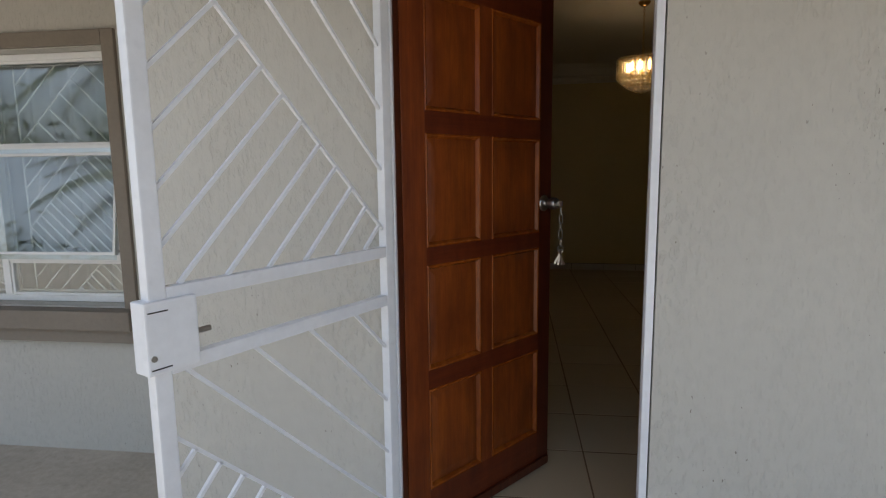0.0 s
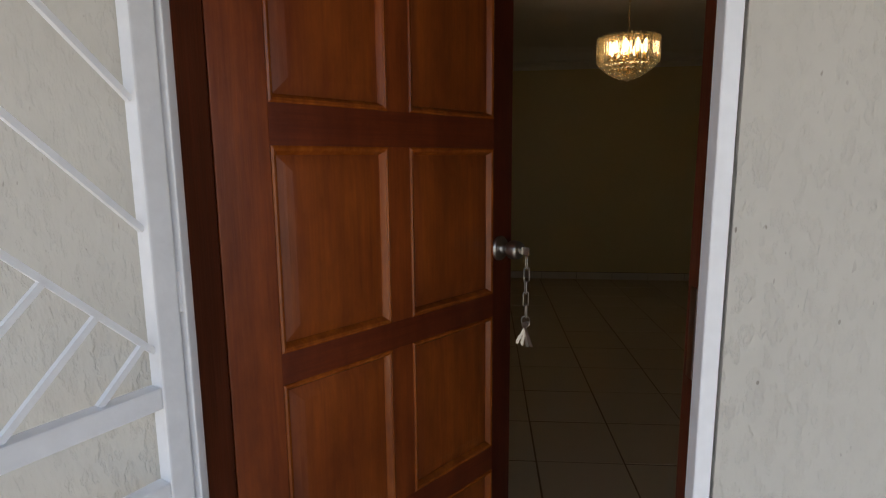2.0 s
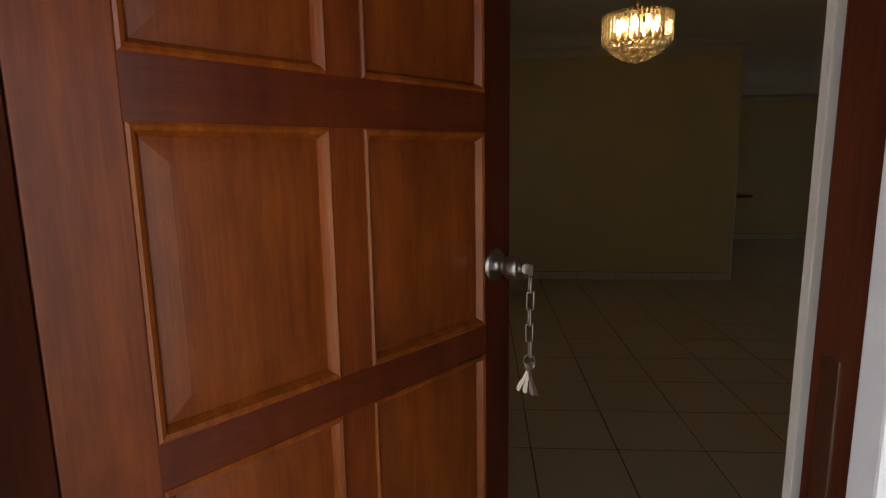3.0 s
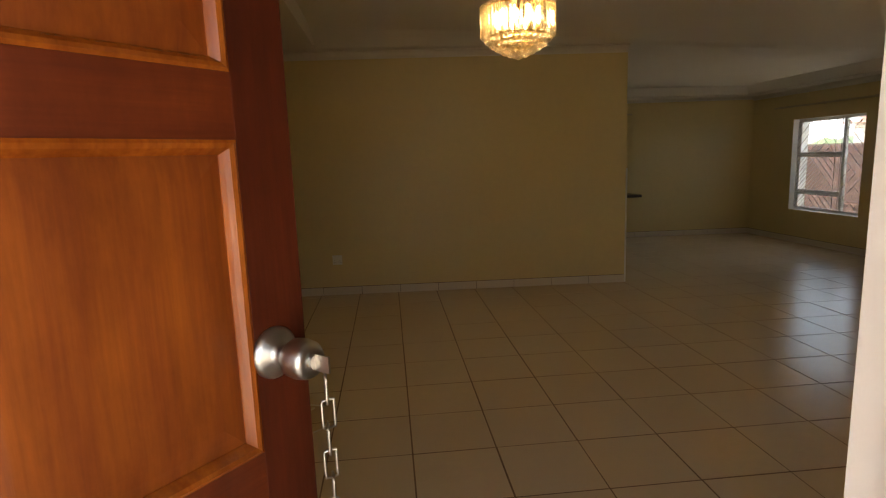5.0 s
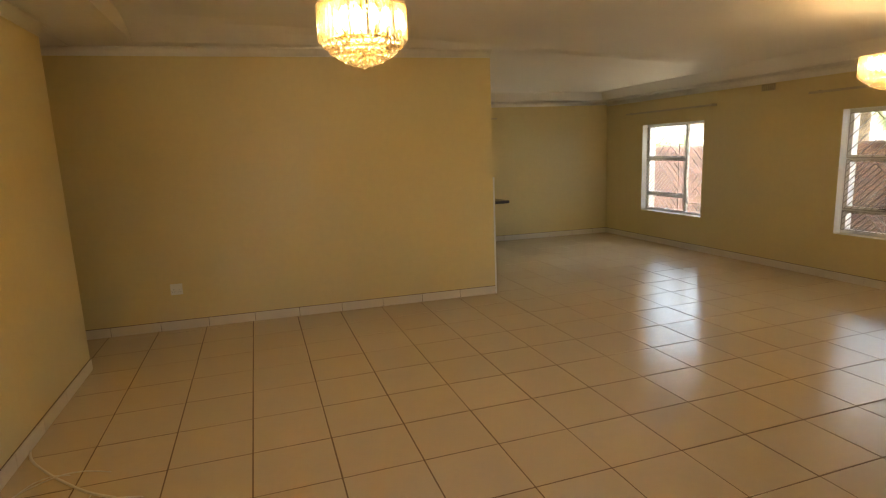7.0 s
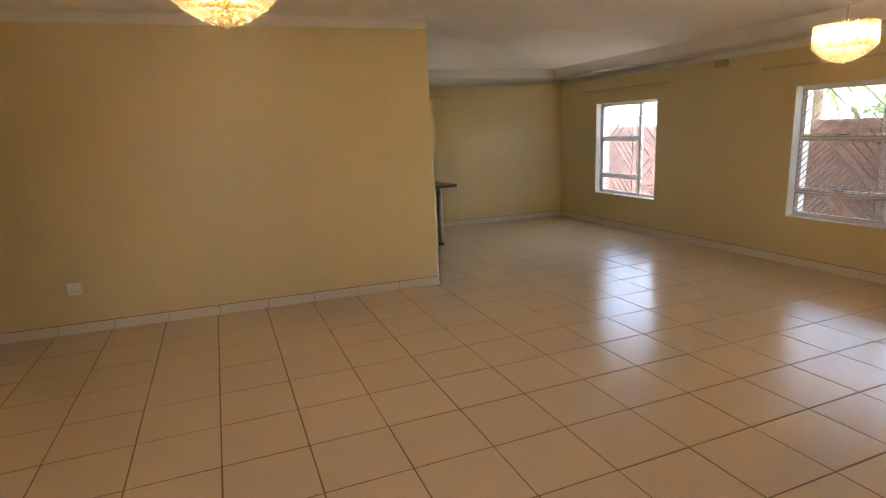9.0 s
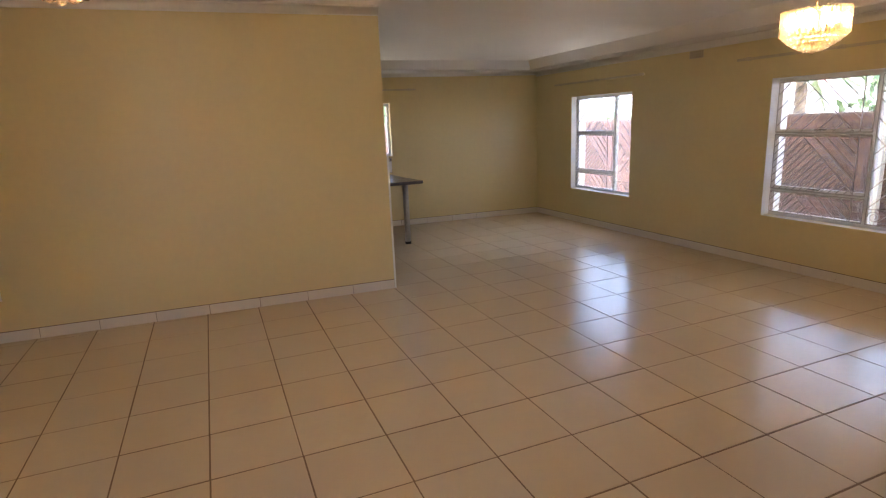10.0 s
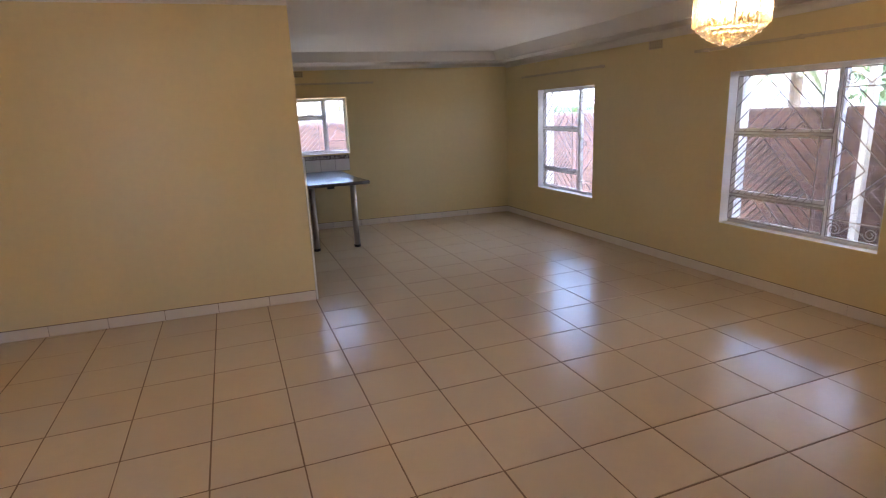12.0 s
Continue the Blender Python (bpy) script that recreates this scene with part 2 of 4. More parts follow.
M_COUNTER = mat("granite_laminate", (0.16, 0.145, 0.14), 0.22, scale=18, fine=160, second=(0.06, 0.055, 0.055), spots=0.3)
M_KTILE = piece_mat("kitchen_tile", (0.78, 0.77, 0.73), (0.74, 0.73, 0.70), 0.15)
M_MOSAIC = piece_mat("mosaic_tile", (0.55, 0.52, 0.48), (0.16, 0.13, 0.13), 0.25)
M_VENT = mat("vent_plaster", (0.62, 0.52, 0.34), 0.7)
M_VENT_SHADE = mat("vent_hollow_shade", (0.22, 0.17, 0.10), 0.9)
# near-black colour for raised pieces that stand for shaded holes and slits
M_HOLE_SHADE = mat("hole_shade", (0.02, 0.018, 0.015), 0.9)
M_DIRT = mat("swept_earth_concrete", (0.55, 0.485, 0.40), 0.95, scale=2.0, fine=26, second=(0.36, 0.31, 0.25), bump=0.5, bump_scale=24, spots=0.2)
M_BRICK = piece_mat("face_brick", (0.150, 0.080, 0.070), (0.070, 0.043, 0.040), 0.85, bump=0.25, bump_scale=90)
M_MORTAR = mat("mortar", (0.21, 0.165, 0.15), 0.95)
M_CURTAIN = mat("sheer_curtain", (0.88, 0.88, 0.87), 0.9)
M_ROOF = piece_mat("roof_tile", (0.30, 0.15, 0.11), (0.22, 0.11, 0.085), 0.8)
M_BARK = mat("palm_bark", (0.20, 0.15, 0.105), 0.95, scale=8, fine=40, second=(0.10, 0.075, 0.055), bump=0.6, bump_scale=30)
M_LEAF = piece_mat("green_leaf", (0.075, 0.12, 0.035), (0.045, 0.075, 0.022), 0.55)
M_HOUSE = mat("neighbour_plaster", (0.62, 0.60, 0.56), 0.9)
M_CABLE = mat("white_cable_sheath", (0.80, 0.76, 0.68), 0.45)
M_SLAB = mat("roof_slab", (0.5, 0.48, 0.45), 0.9)


# ---- mesh helpers ----
def box(bm, x0, x1, y0, y1, z0, z1, bevel=0.0):
    r = bmesh.ops.create_cube(bm, size=1.0, matrix=Matrix.Translation(((x0 + x1) / 2, (y0 + y1) / 2, (z0 + z1) / 2)) @ Matrix.Diagonal((abs(x1 - x0), abs(y1 - y0), abs(z1 - z0), 1)))
    if bevel:
        es = list({e for v in r["verts"] for e in v.link_edges})
        bmesh.ops.bevel(bm, geom=es, offset=bevel, segments=2, affect='EDGES', profile=0.6)
    return bm


def box_bm(*a, bevel=0.0):
    return box(bmesh.new(), *a, bevel=bevel)


def cyl(bm, p, q, r0, r1=None, seg=12):
    p, q = Vector(p), Vector(q)
    d = q - p
    m = Matrix.Translation((p + q) / 2) @ d.to_track_quat('Z', 'Y').to_matrix().to_4x4()
    bmesh.ops.create_cone(bm, cap_ends=True, segments=seg, radius1=r0, radius2=r0 if r1 is None else r1, depth=d.length, matrix=m)
    return bm


def lathe(bm, profile, seg=24, m=Matrix.Identity(4)):
    """Turn (radius, height) pairs about z."""
    rings = []
    for r, z in profile:
        rings.append([bm.verts.new(m @ Vector((r * math.cos(2 * math.pi * i / seg), r * math.sin(2 * math.pi * i / seg), z))) for i in range(seg)])
    for a, b in zip(rings, rings[1:]):
        for i in range(seg):
            bm.faces.new((a[i], a[(i + 1) % seg], b[(i + 1) % seg], b[i]))
    for ring, flip in ((rings[0], True), (rings[-1], False)):
        bm.faces.new(list(reversed(ring)) if flip else ring)
    return bm


def tube(bm, pts, r, seg=6, closed=False):
    """A round rod along a line of points."""
    pts = [Vector(p) for p in pts]
    n = len(pts)
    rings = []
    for i, p in enumerate(pts):
        a = pts[(i - 1) % n] if (closed or i) else p
        b = pts[(i + 1) % n] if (closed or i < n - 1) else p
        q = (b - a).to_track_quat('Z', 'Y')
        rings.append([bm.verts.new(p + q @ Vector((r * math.cos(2 * math.pi * k / seg), r * math.sin(2 * math.pi * k / seg), 0))) for k in range(seg)])
    pairs = list(zip(rings, rings[1:])) + ([(rings[-1], rings[0])] if closed else [])
    for a, b in pairs:
        for k in range(seg):
            bm.faces.new((a[k], a[(k + 1) % seg], b[(k + 1) % seg], b[k]))
    if not closed:
        bm.faces.new(list(reversed(rings[0])))
        bm.faces.new(rings[-1])
    return bm


def mesh_of(name, bm, material, smooth=False):
    me = bpy.data.meshes.new(name)
    bmesh.ops.recalc_face_normals(bm, faces=bm.faces)
    bm.to_mesh(me)
    bm.free()
    me.materials.append(material)
    if smooth:
        for p in me.polygons:
            p.use_smooth = True
    return me


def part(name, bm, material, parent, label="", smooth=False):
    ob = new(name, mesh_of(name, bm, material, smooth))
    ob.parent = parent
    if label:
        ob["label"] = label
    return ob


def struct(name, bm, material, label="", category=""):
    ob = new(name, mesh_of(name, bm, material))
    return tagged(ob, label, category, kind="structure")


def empty(name, m, label, category, group="", kind=""):
    ob = new(name)
    ob.matrix_world = m
    return tagged(ob, label, category, group, kind)


def wall_line(name, p, q, thick, z0, z1, material, openings=(), label="", category="wall"):
    """A wall from p to q with its thickness to the left of that way; openings as (from, to, low, high) along it."""
    p, q = Vector((*p, 0)), Vector((*q, 0))
    length = (q - p).length
    bm = bmesh.new()
    cuts = sorted(openings)
    at = 0.0
    for a, b, lo, hi in cuts:
        box(bm, at, a, 0, thick, z0, z1)
        if lo > z0:
            box(bm, a, b, 0, thick, z0, lo)
        if hi < z1:
            box(bm, a, b, 0, thick, hi, z1)
        at = b
    box(bm, at, length, 0, thick, z0, z1)
    ob = struct(name, bm, material, label, category)
    ob.matrix_world = Matrix.Translation(p) @ Matrix.Rotation(math.atan2((q - p).y, (q - p).x), 4, 'Z')
    return ob


# ---- plan ----
GROUND = -0.13
Y_OUT, Y_IN = 1.885, 2.09
RIGHT_A, RIGHT_B = (6.45, 1.5), (6.36, 10.75)
FAR_A, FAR_B = (6.40, 10.47), (0.6, 10.86)
MID_A, MID_B = (2.985, 7.575), (-2.9, 7.85)
LEFT_X, LEFT_END = -0.6, 6.92
ROOF_Z = 2.75
# eave depths chosen for the shade they throw on the front wall
EAVE_Y, EAVE_SIDE = 0.55, 1.55

# ground
bm = bmesh.new()
bmesh.ops.create_grid(bm, x_segments=2, y_segments=2, size=400)
g = struct("ground", bm, M_DIRT, "bare brown swept earth and concrete round the house", "ground")
g.location.z = GROUND

# floor bed under the tiles
bm = bmesh.new()
box(bm, -0.58, 6.55, 1.99, 10.9, -0.4, -0.0018)
box(bm, -2.95, -0.58, 6.92, 7.9, -0.4, -0.0018)
floor = struct("floor", bm, M_GROUT, "cream ceramic floor tiles with dark brown grout", "floor")
struct("doorstep", box_bm(-0.155, 0.70, 1.885, 1.99, -0.4, -0.006, bevel=0.004), M_GROUT, "grey cement doorstep under the front door", "doorstep")

# front wall with the doorway, plastered outside and painted inside
D0, D1, DTOP = -0.20, 0.70, 2.06
bm = bmesh.new()
box(bm, -0.935, -0.155, Y_OUT, 1.99, GROUND - .3, ROOF_Z)
box(bm, 0.63, 6.9, Y_OUT, 1.99, GROUND - .3, ROOF_Z)
box(bm, -0.155, 0.63, Y_OUT, 1.99, DTOP - 0.02, ROOF_Z)
box(bm, -0.935, -0.80, 1.99, 2.80, GROUND - .3, ROOF_Z)
struct("wall_front", bm, M_PLASTER_OUT, "roughcast pale grey plastered outside wall", "wall")
bm = bmesh.new()
box(bm, -0.80, D0, 1.99, Y_IN, -0.1, ROOF_Z)
box(bm, 0.70, 6.7, 1.99, Y_IN, -0.1, ROOF_Z)
box(bm, D0, 0.70, 1.99, Y_IN, DTOP, ROOF_Z)
struct("wall_front_inside", bm, M_WALL, "cream painted inside of the front wall", "wall")
bm = box_bm(0.645, 0.6985, 2.0585, 2.0635, -0.1, DTOP - 0.002, bevel=0.001)
box(bm, 0.653, 0.6985, 2.063, Y_IN - 0.003, -0.1, DTOP - 0.002)
struct("door_reveal", bm, M_CEIL, "off-white painted reveal beside the front door", "door reveal")

# left wall of the room
struct("wall_left", box_bm(-0.75, LEFT_X, Y_IN, LEFT_END, -0.1, ROOF_Z), M_WALL, "cream painted wall ending at a passage", "wall")
struct("wall_passage_end", box_bm(-3.05, -2.9, 6.7, 8.2, -0.1, ROOF_Z), M_WALL, "cream painted wall closing the passage", "wall")
struct("wall_passage_side", box_bm(-2.9, -0.75, 6.77, 6.92, -0.1, ROOF_Z), M_WALL, "cream painted side wall of the passage", "wall")
# wall between the room and the kitchen
wall_line("wall_middle", MID_B, MID_A, 0.13, -0.1, ROOF_Z, M_WALL, label="cream painted dividing wall ending at the kitchen")
# far wall with the kitchen window
FAR_LEN = math.dist(FAR_A, FAR_B)
wall_line("wall_far", FAR_B, FAR_A, 0.25, -0.1, ROOF_Z, M_WALL, [(FAR_LEN - 3.13, FAR_LEN - 2.40, 1.04, 1.787)], "cream painted far wall with the kitchen window")
struct("wall_kitchen", box_bm(0.55, 0.7, 7.75, 11.2, -0.1, ROOF_Z), M_WALL, "cream painted wall closing the kitchen", "wall")
# right wall with two windows
R_LEN = math.dist(RIGHT_A, RIGHT_B)
W2 = (5.21 - 1.5, 6.515 - 1.5, 0.485, 1.762)
W1 = (8.35 - 1.5, 9.575 - 1.5, 0.470, 1.765)
wr = wall_line("wall_right", RIGHT_B, RIGHT_A, 0.25, -0.1, ROOF_Z, M_WALL, [(R_LEN - W1[1], R_LEN - W1[0], W1[2], W1[3]), (R_LEN - W2[1], R_LEN - W2[0], W2[2], W2[3])], "cream painted wall with two steel windows")
# set-back outside wall of the next room, with its window
wall_line("wall_setback", (-6.0, 2.76), (-0.935, 2.76), 0.2, GROUND - .3, ROOF_Z, M_PLASTER_OUT, [(6.0 - 3.64, 6.0 - 1.69, 0.645, 1.90)], "pale plastered outside wall set back from the door")
struct("wall_next_room", box_bm(-6.0, -0.75, 6.0, 6.15, -0.1, ROOF_Z), M_WALL, "plain wall closing the next room", "wall")
struct("wall_next_side", box_bm(-6.15, -6.0, 2.76, 6.15, -0.1, ROOF_Z), M_WALL, "plain side wall of the next room", "wall")
bm = box_bm(-0.94, 7.0, EAVE_Y, 11.4, ROOF_Z, ROOF_Z + 0.15)
box(bm, -6.6, -0.94, EAVE_SIDE, 11.4, ROOF_Z, ROOF_Z + 0.15)
struct("roof_slab", bm, M_SLAB, "plain roof slab with an unseen eave to shade the front wall", "roof")
# soffit and fascia are out of view, added to darken the wall's top
bm = box_bm(-0.94, 6.9, EAVE_Y + 0.02, Y_OUT - 0.004, 2.14, 2.17)
box(bm, -6.6, -0.94, EAVE_SIDE + 0.02, 2.756, 2.14, 2.17)
struct("shade_soffit", bm, M_PLASTER_BROWN, "unseen brown soffit added to darken the top of the front wall", "soffit")
bm = box_bm(-0.94, 6.9, EAVE_Y, EAVE_Y + 0.02, 2.10, ROOF_Z, bevel=0.004)
box(bm, -6.6, -0.94, EAVE_SIDE, EAVE_SIDE + 0.02, 2.10, ROOF_Z, bevel=0.004)
struct("fascia", bm, M_PLASTER_BROWN, "unseen brown fascia board added at the edge of the shading eave", "fascia")


# ceiling: a raised field with lowered borders
def ceil_z(x, y):
    a = min(max(x / 3.0, 0), 1)
    b = min(max((x - 3.0) / 3.0, (y - 7.6) / 2.4, 0), 1)
    c = min(max((y - 6.95) / 0.55, 0), 1) ** 2
    return 2.60 - max(0.13 * a, 0.14 * c) - 0.15 * b


bm = bmesh.new()
NX, NY = 26, 64
X0, X1, Y0, Y1 = -0.13, 6.05, 2.08, 10.15
grid = [[bm.verts.new((X0 + (X1 - X0) * i / NX, Y0 + (Y1 - Y0) * j / NY, ceil_z(X0 + (X1 - X0) * i / NX, Y0 + (Y1 - Y0) * j / NY))) for j in range(NY + 1)] for i in range(NX + 1)]
for i in range(NX):
    for j in range(NY):
        bm.faces.new((grid[i][j], grid[i][j + 1], grid[i + 1][j + 1], grid[i + 1][j]))
r = bmesh.ops.extrude_face_region(bm, geom=bm.faces[:])
for v in r["geom"]:
    if isinstance(v, bmesh.types.BMVert):
        v.co.z = 2.70
struct("ceiling", bm, M_CEIL, "white painted raised ceiling", "ceiling")
bm = bmesh.new()
box(bm, 6.05, 6.6, 2.08, 10.9, 2.19, 2.72)
box(bm, 0.6, 6.05, 10.15, 10.95, 2.19, 2.72)
# sloping cove between the border and the raised field
for prism in ([(6.06, 2.0801, 2.19), (6.06, 2.0801, 2.40), (5.87, 2.0801, 2.40), (6.06, 10.16, 2.19), (6.06, 10.16, 2.40), (5.87, 10.16, 2.40)], [(0.6, 10.16, 2.19), (0.6, 10.16, 2.40), (0.6, 9.97, 2.40), (6.06, 10.16, 2.19), (6.06, 10.16, 2.40), (6.06, 9.97, 2.40)]):
    v = [bm.verts.new(p) for p in prism]
    for f_ in ((0, 1, 2), (3, 4, 5), (0, 1, 4, 3), (1, 2, 5, 4), (0, 2, 5, 3)):
        bm.faces.new([v[i] for i in f_])
struct("ceiling_border", bm, M_CEIL, "white painted lowered ceiling border", "ceiling")
bm = bmesh.new()
box(bm, -0.62, -0.13, 2.08, 7.7, 2.455, 2.72)
box(bm, -2.95, -0.62, 6.85, 8.0, 2.45, 2.72)
struct("ceiling_bulkhead", bm, M_CEIL, "white painted lowered bulkhead along the wall", "ceiling")


def cornice(name, p, q, z, side=1):
    """A coved cornice along p to q, on the left of that way, whose lower edge is at z."""
    p, q = Vector((*p, 0)), Vector((*q, 0))
    prof = [(0, 0), (0.010, 0), (0.012, 0.006), (0.013, 0.016), (0.016, 0.026), (0.021, 0.036), (0.028, 0.045), (0.037, 0.052), (0.048, 0.057), (0.06, 0.06), (0.06, 0.075), (0, 0.075)]
    bm = bmesh.new()
    L_ = (q - p).length
    ends = []
    for s in (0, L_):
        ends.append([bm.verts.new((s, side * u, z + h)) for u, h in prof])
    n = len(prof)
    for i in range(n):
        bm.faces.new((ends[0][i], ends[1][i], ends[1][(i + 1) % n], ends[0][(i + 1) % n]))
    bm.faces.new(ends[0])
    bm.faces.new(list(reversed(ends[1])))
    ob = struct(name, bm, M_CORNICE, "white moulded plaster cornice", "cornice")
    for f_ in ob.data.polygons:
        f_.use_smooth = len(f_.vertices) == 4 and 0.005 < f_.center.z - z < 0.0595
    ob.matrix_world = Matrix.Translation(p) @ Matrix.Rotation(math.atan2((q - p).y, (q - p).x), 4, 'Z')
    return ob


cornice("cornice_middle", MID_A, MID_B, 2.385)
cornice("cornice_left", (LEFT_X, LEFT_END), (LEFT_X, 2.12), 2.37)
cornice("cornice_right", (6.445, 2.12), RIGHT_B, 2.12)
cornice("cornice_far", FAR_A, FAR_B, 2.14)


# ---- windows ----
def clip_rod(p, d, rect, side=None):
    """The stretch of the line p + s d inside rect (u0, u1, z0, z1) and, if given, on the positive side of (a, b, c)."""
    lo, hi = -10.0, 10.0
    u0, u1, z0, z1 = rect
    tests = [(d[0], p[0] - u0), (-d[0], u1 - p[0]), (d[1], p[1] - z0), (-d[1], z1 - p[1])]
    if side:
        a, b, c = side
        tests.append((a * d[0] + b * d[1], a * p[0] + b * p[1] + c))
    for k, v in tests:
        if abs(k) < 1e-9:
            if v < 0:
                return None
        elif k > 0:
            lo = max(lo, -v / k)
        else:
            hi = min(hi, -v / k)
    if hi - lo < 0.015:
        return None
    return (p[0] + lo * d[0], p[1] + lo * d[1]), (p[0] + hi * d[0], p[1] + hi * d[1])


def chevrons(rect, pivot, lean, step_par, step_perp, shift=0.0):
    """Rods of a chevron grille: a diagonal through pivot, parallels above it and crossing rods below it. lean: 1 rises with u, -1 falls."""
    d = Vector((1, lean)).normalized()
    n = Vector((-lean, 1)).normalized()
    c = -(n.x * pivot[0] + n.y * pivot[1])
    rods = []
    for k in range(0, 14):
        q = (pivot[0] + n.x * step_par * k, pivot[1] + n.y * step_par * k)
        rods.append(clip_rod(q, d, rect))
    for k in range(-30, 31):
        q = (pivot[0] + d.x * (step_perp * k + shift), pivot[1] + d.y * (step_perp * k + shift))
        rods.append(clip_rod(q, n, rect, (-n.x, -n.y, -c)))
    return [r_ for r_ in rods if r_]


def scroll(bm, c, r, turn, y, rod):
    pts = []
    for k in range(26):
        a = turn * (k / 25 * 3.4 * math.pi)
        rr = r * (1 - 0.72 * k / 25)
        pts.append((c[0] + rr * math.cos(a), y, c[1] + rr * math.sin(a)))
    tube(bm, pts, rod, 5)


def steel_window(name, m, w, h, split, rows, label, depth=0.25, inside=1, scrolls=True, mirror=False, liner=False, bars=None, open_row=None):
    """A steel casement window in an opening w by h. Local x along the wall, y towards the room, z up from the sill. split: width of the side with transoms; rows: heights of the transoms."""
    top = empty(name, m, label, "window", kind="structure")
    f = 0.032
    bar_paint = bars or M_BARS_BACKLIT
    X = (lambda u: w - u) if mirror else (lambda u: u)

    def bx(bm, u0, u1, y0, y1, z0, z1, bevel=0.003):
        box(bm, min(X(u0), X(u1)), max(X(u0), X(u1)), y0, y1, z0, z1, bevel)

    bm = bmesh.new()
    bx(bm, 0.002, f, -0.018, 0.018, 0.002, h - 0.002)
    bx(bm, w - f, w - 0.002, -0.018, 0.018, 0.002, h - 0.002)
    bx(bm, f, w - f, -0.018, 0.018, h - f, h - 0.002)
    bx(bm, f, w - f, -0.018, 0.018, 0.002, f)
    part("window_frame", bm, M_STEEL_W, top, "white painted steel")
    bm = bmesh.new()
    bx(bm, split - 0.02, split + 0.02, -0.02, 0.022, f, h - f)
    part("mullion", bm, M_STEEL_W, top)
    levels = [f, *rows, h - f]
    for i, z in enumerate(rows):
        bm = bmesh.new()
        bx(bm, f, split - 0.02, -0.02, 0.022, z - 0.022, z + 0.022)
        part("transom", bm, M_STEEL_W, top)
        bm = bmesh.new()
        u = split * 0.5
        bx(bm, u - 0.035, u + 0.005, 0.024, 0.032, z + 0.024, z + 0.034)
        tube(bm, [(X(u - 0.05), 0.034, z + 0.03), (X(u), 0.05, z + 0.036), (X(u + 0.05), 0.052, z + 0.03), (X(u + 0.065), 0.05, z + 0.045)], 0.0065, 6)
        part("window_stay", bm, M_STAY, top, "dark metal window stay")
    for row, (z0, z1) in enumerate(zip(levels, levels[1:])):
        swing = Matrix.Translation((0, -0.02, z1)) @ Matrix.Rotation(radians(-9), 4, 'X') @ Matrix.Translation((0, 0.0, -z1)) if row == open_row else Matrix()
        bm = bmesh.new()
        bx(bm, f - 0.004, split - 0.016, -0.005, -0.001, z0 - 0.004, z1 + 0.004, 0)
        bm.transform(swing)
        pane = part("pane", bm, M_GLASS, top)
        pane.visible_shadow = False
        bm = bmesh.new()
        g_ = 0.02
        lo, hi = z0 + (g_ if z0 > f else 0), z1 - (g_ if z1 < h - f else 0)
        bx(bm, f, f + 0.014, -0.012, 0.014, lo, hi, 0.002)
        bx(bm, split - 0.034, split - 0.02, -0.012, 0.014, lo, hi, 0.002)
        bx(bm, f + 0.014, split - 0.034, -0.012, 0.014, lo, lo + 0.014, 0.002)
        bx(bm, f + 0.014, split - 0.034, -0.012, 0.014, hi - 0.014, hi, 0.002)
        bm.transform(swing)
        part("sash", bm, M_STEEL_W, top)
    bm = bmesh.new()
    bx(bm, split + 0.016, w - f + 0.004, -0.005, -0.001, f - 0.004, h - f + 0.004, 0)
    pane = part("pane", bm, M_GLASS, top)
    pane.visible_shadow = False
    # burglar bars on the room side
    yb = 0.055 * inside
    bm = bmesh.new()
    rod = 0.0048
    for z0, z1, lean, piv in [(a, b, -1, 0.30) for a, b in zip(levels, levels[1:])]:
        rect = (f + 0.005, split - 0.005, z0 + 0.012, z1 - 0.012)
        frame_pts = [(rect[0], rect[2]), (rect[1], rect[2]), (rect[1], rect[3]), (rect[0], rect[3])]
        for a, b in zip(frame_pts, frame_pts[1:] + frame_pts[:1]):
            cyl(bm, (X(a[0]), yb, a[1]), (X(b[0]), yb, b[1]), rod, seg=6)
        cyl(bm, (X(split - 0.1), yb, rect[2]), (X(split - 0.1), yb, rect[3]), rod, seg=6)
        zz = rect[3] if (z1 - z0) > 0.3 else rect[3] - 0.03
        for a, b in chevrons((rect[0], split - 0.1, rect[2], rect[3]), (rect[0] + (split - rect[0]) * piv, zz), lean, *((0.105, 0.1) if z1 > h - 0.1 else (0.073, 0.046))):
            cyl(bm, (X(a[0]), yb, a[1]), (X(b[0]), yb, b[1]), rod, seg=6)
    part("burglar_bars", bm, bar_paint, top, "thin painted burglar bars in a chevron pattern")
    bm = bmesh.new()
    rect = (split + 0.025, w - f - 0.006, f + 0.01, h - f - 0.01)
    mid = (rect[0] + rect[1]) / 2
    for a, b in (((rect[0], rect[2]), (rect[1], rect[2])), ((rect[0], rect[3]), (rect[1], rect[3])), ((rect[0], rect[2]), (rect[0], rect[3])), ((rect[1], rect[2]), (rect[1], rect[3])), ((rect[0], rect[2] + 0.13), (rect[1], rect[2] + 0.13)), ((rect[0], rect[3] - 0.13), (rect[1], rect[3] - 0.13))):
        cyl(bm, (X(a[0]), yb, a[1]), (X(b[0]), yb, b[1]), rod, seg=6)
    half = (rect[2] + rect[3]) / 2
    for a, b in chevrons((rect[0], rect[1], half - 0.1, rect[3] - 0.13), (rect[0], half + 0.12), -1, 0.105, 0.105):
        cyl(bm, (X(a[0]), yb, a[1]), (X(b[0]), yb, b[1]), rod, seg=6)
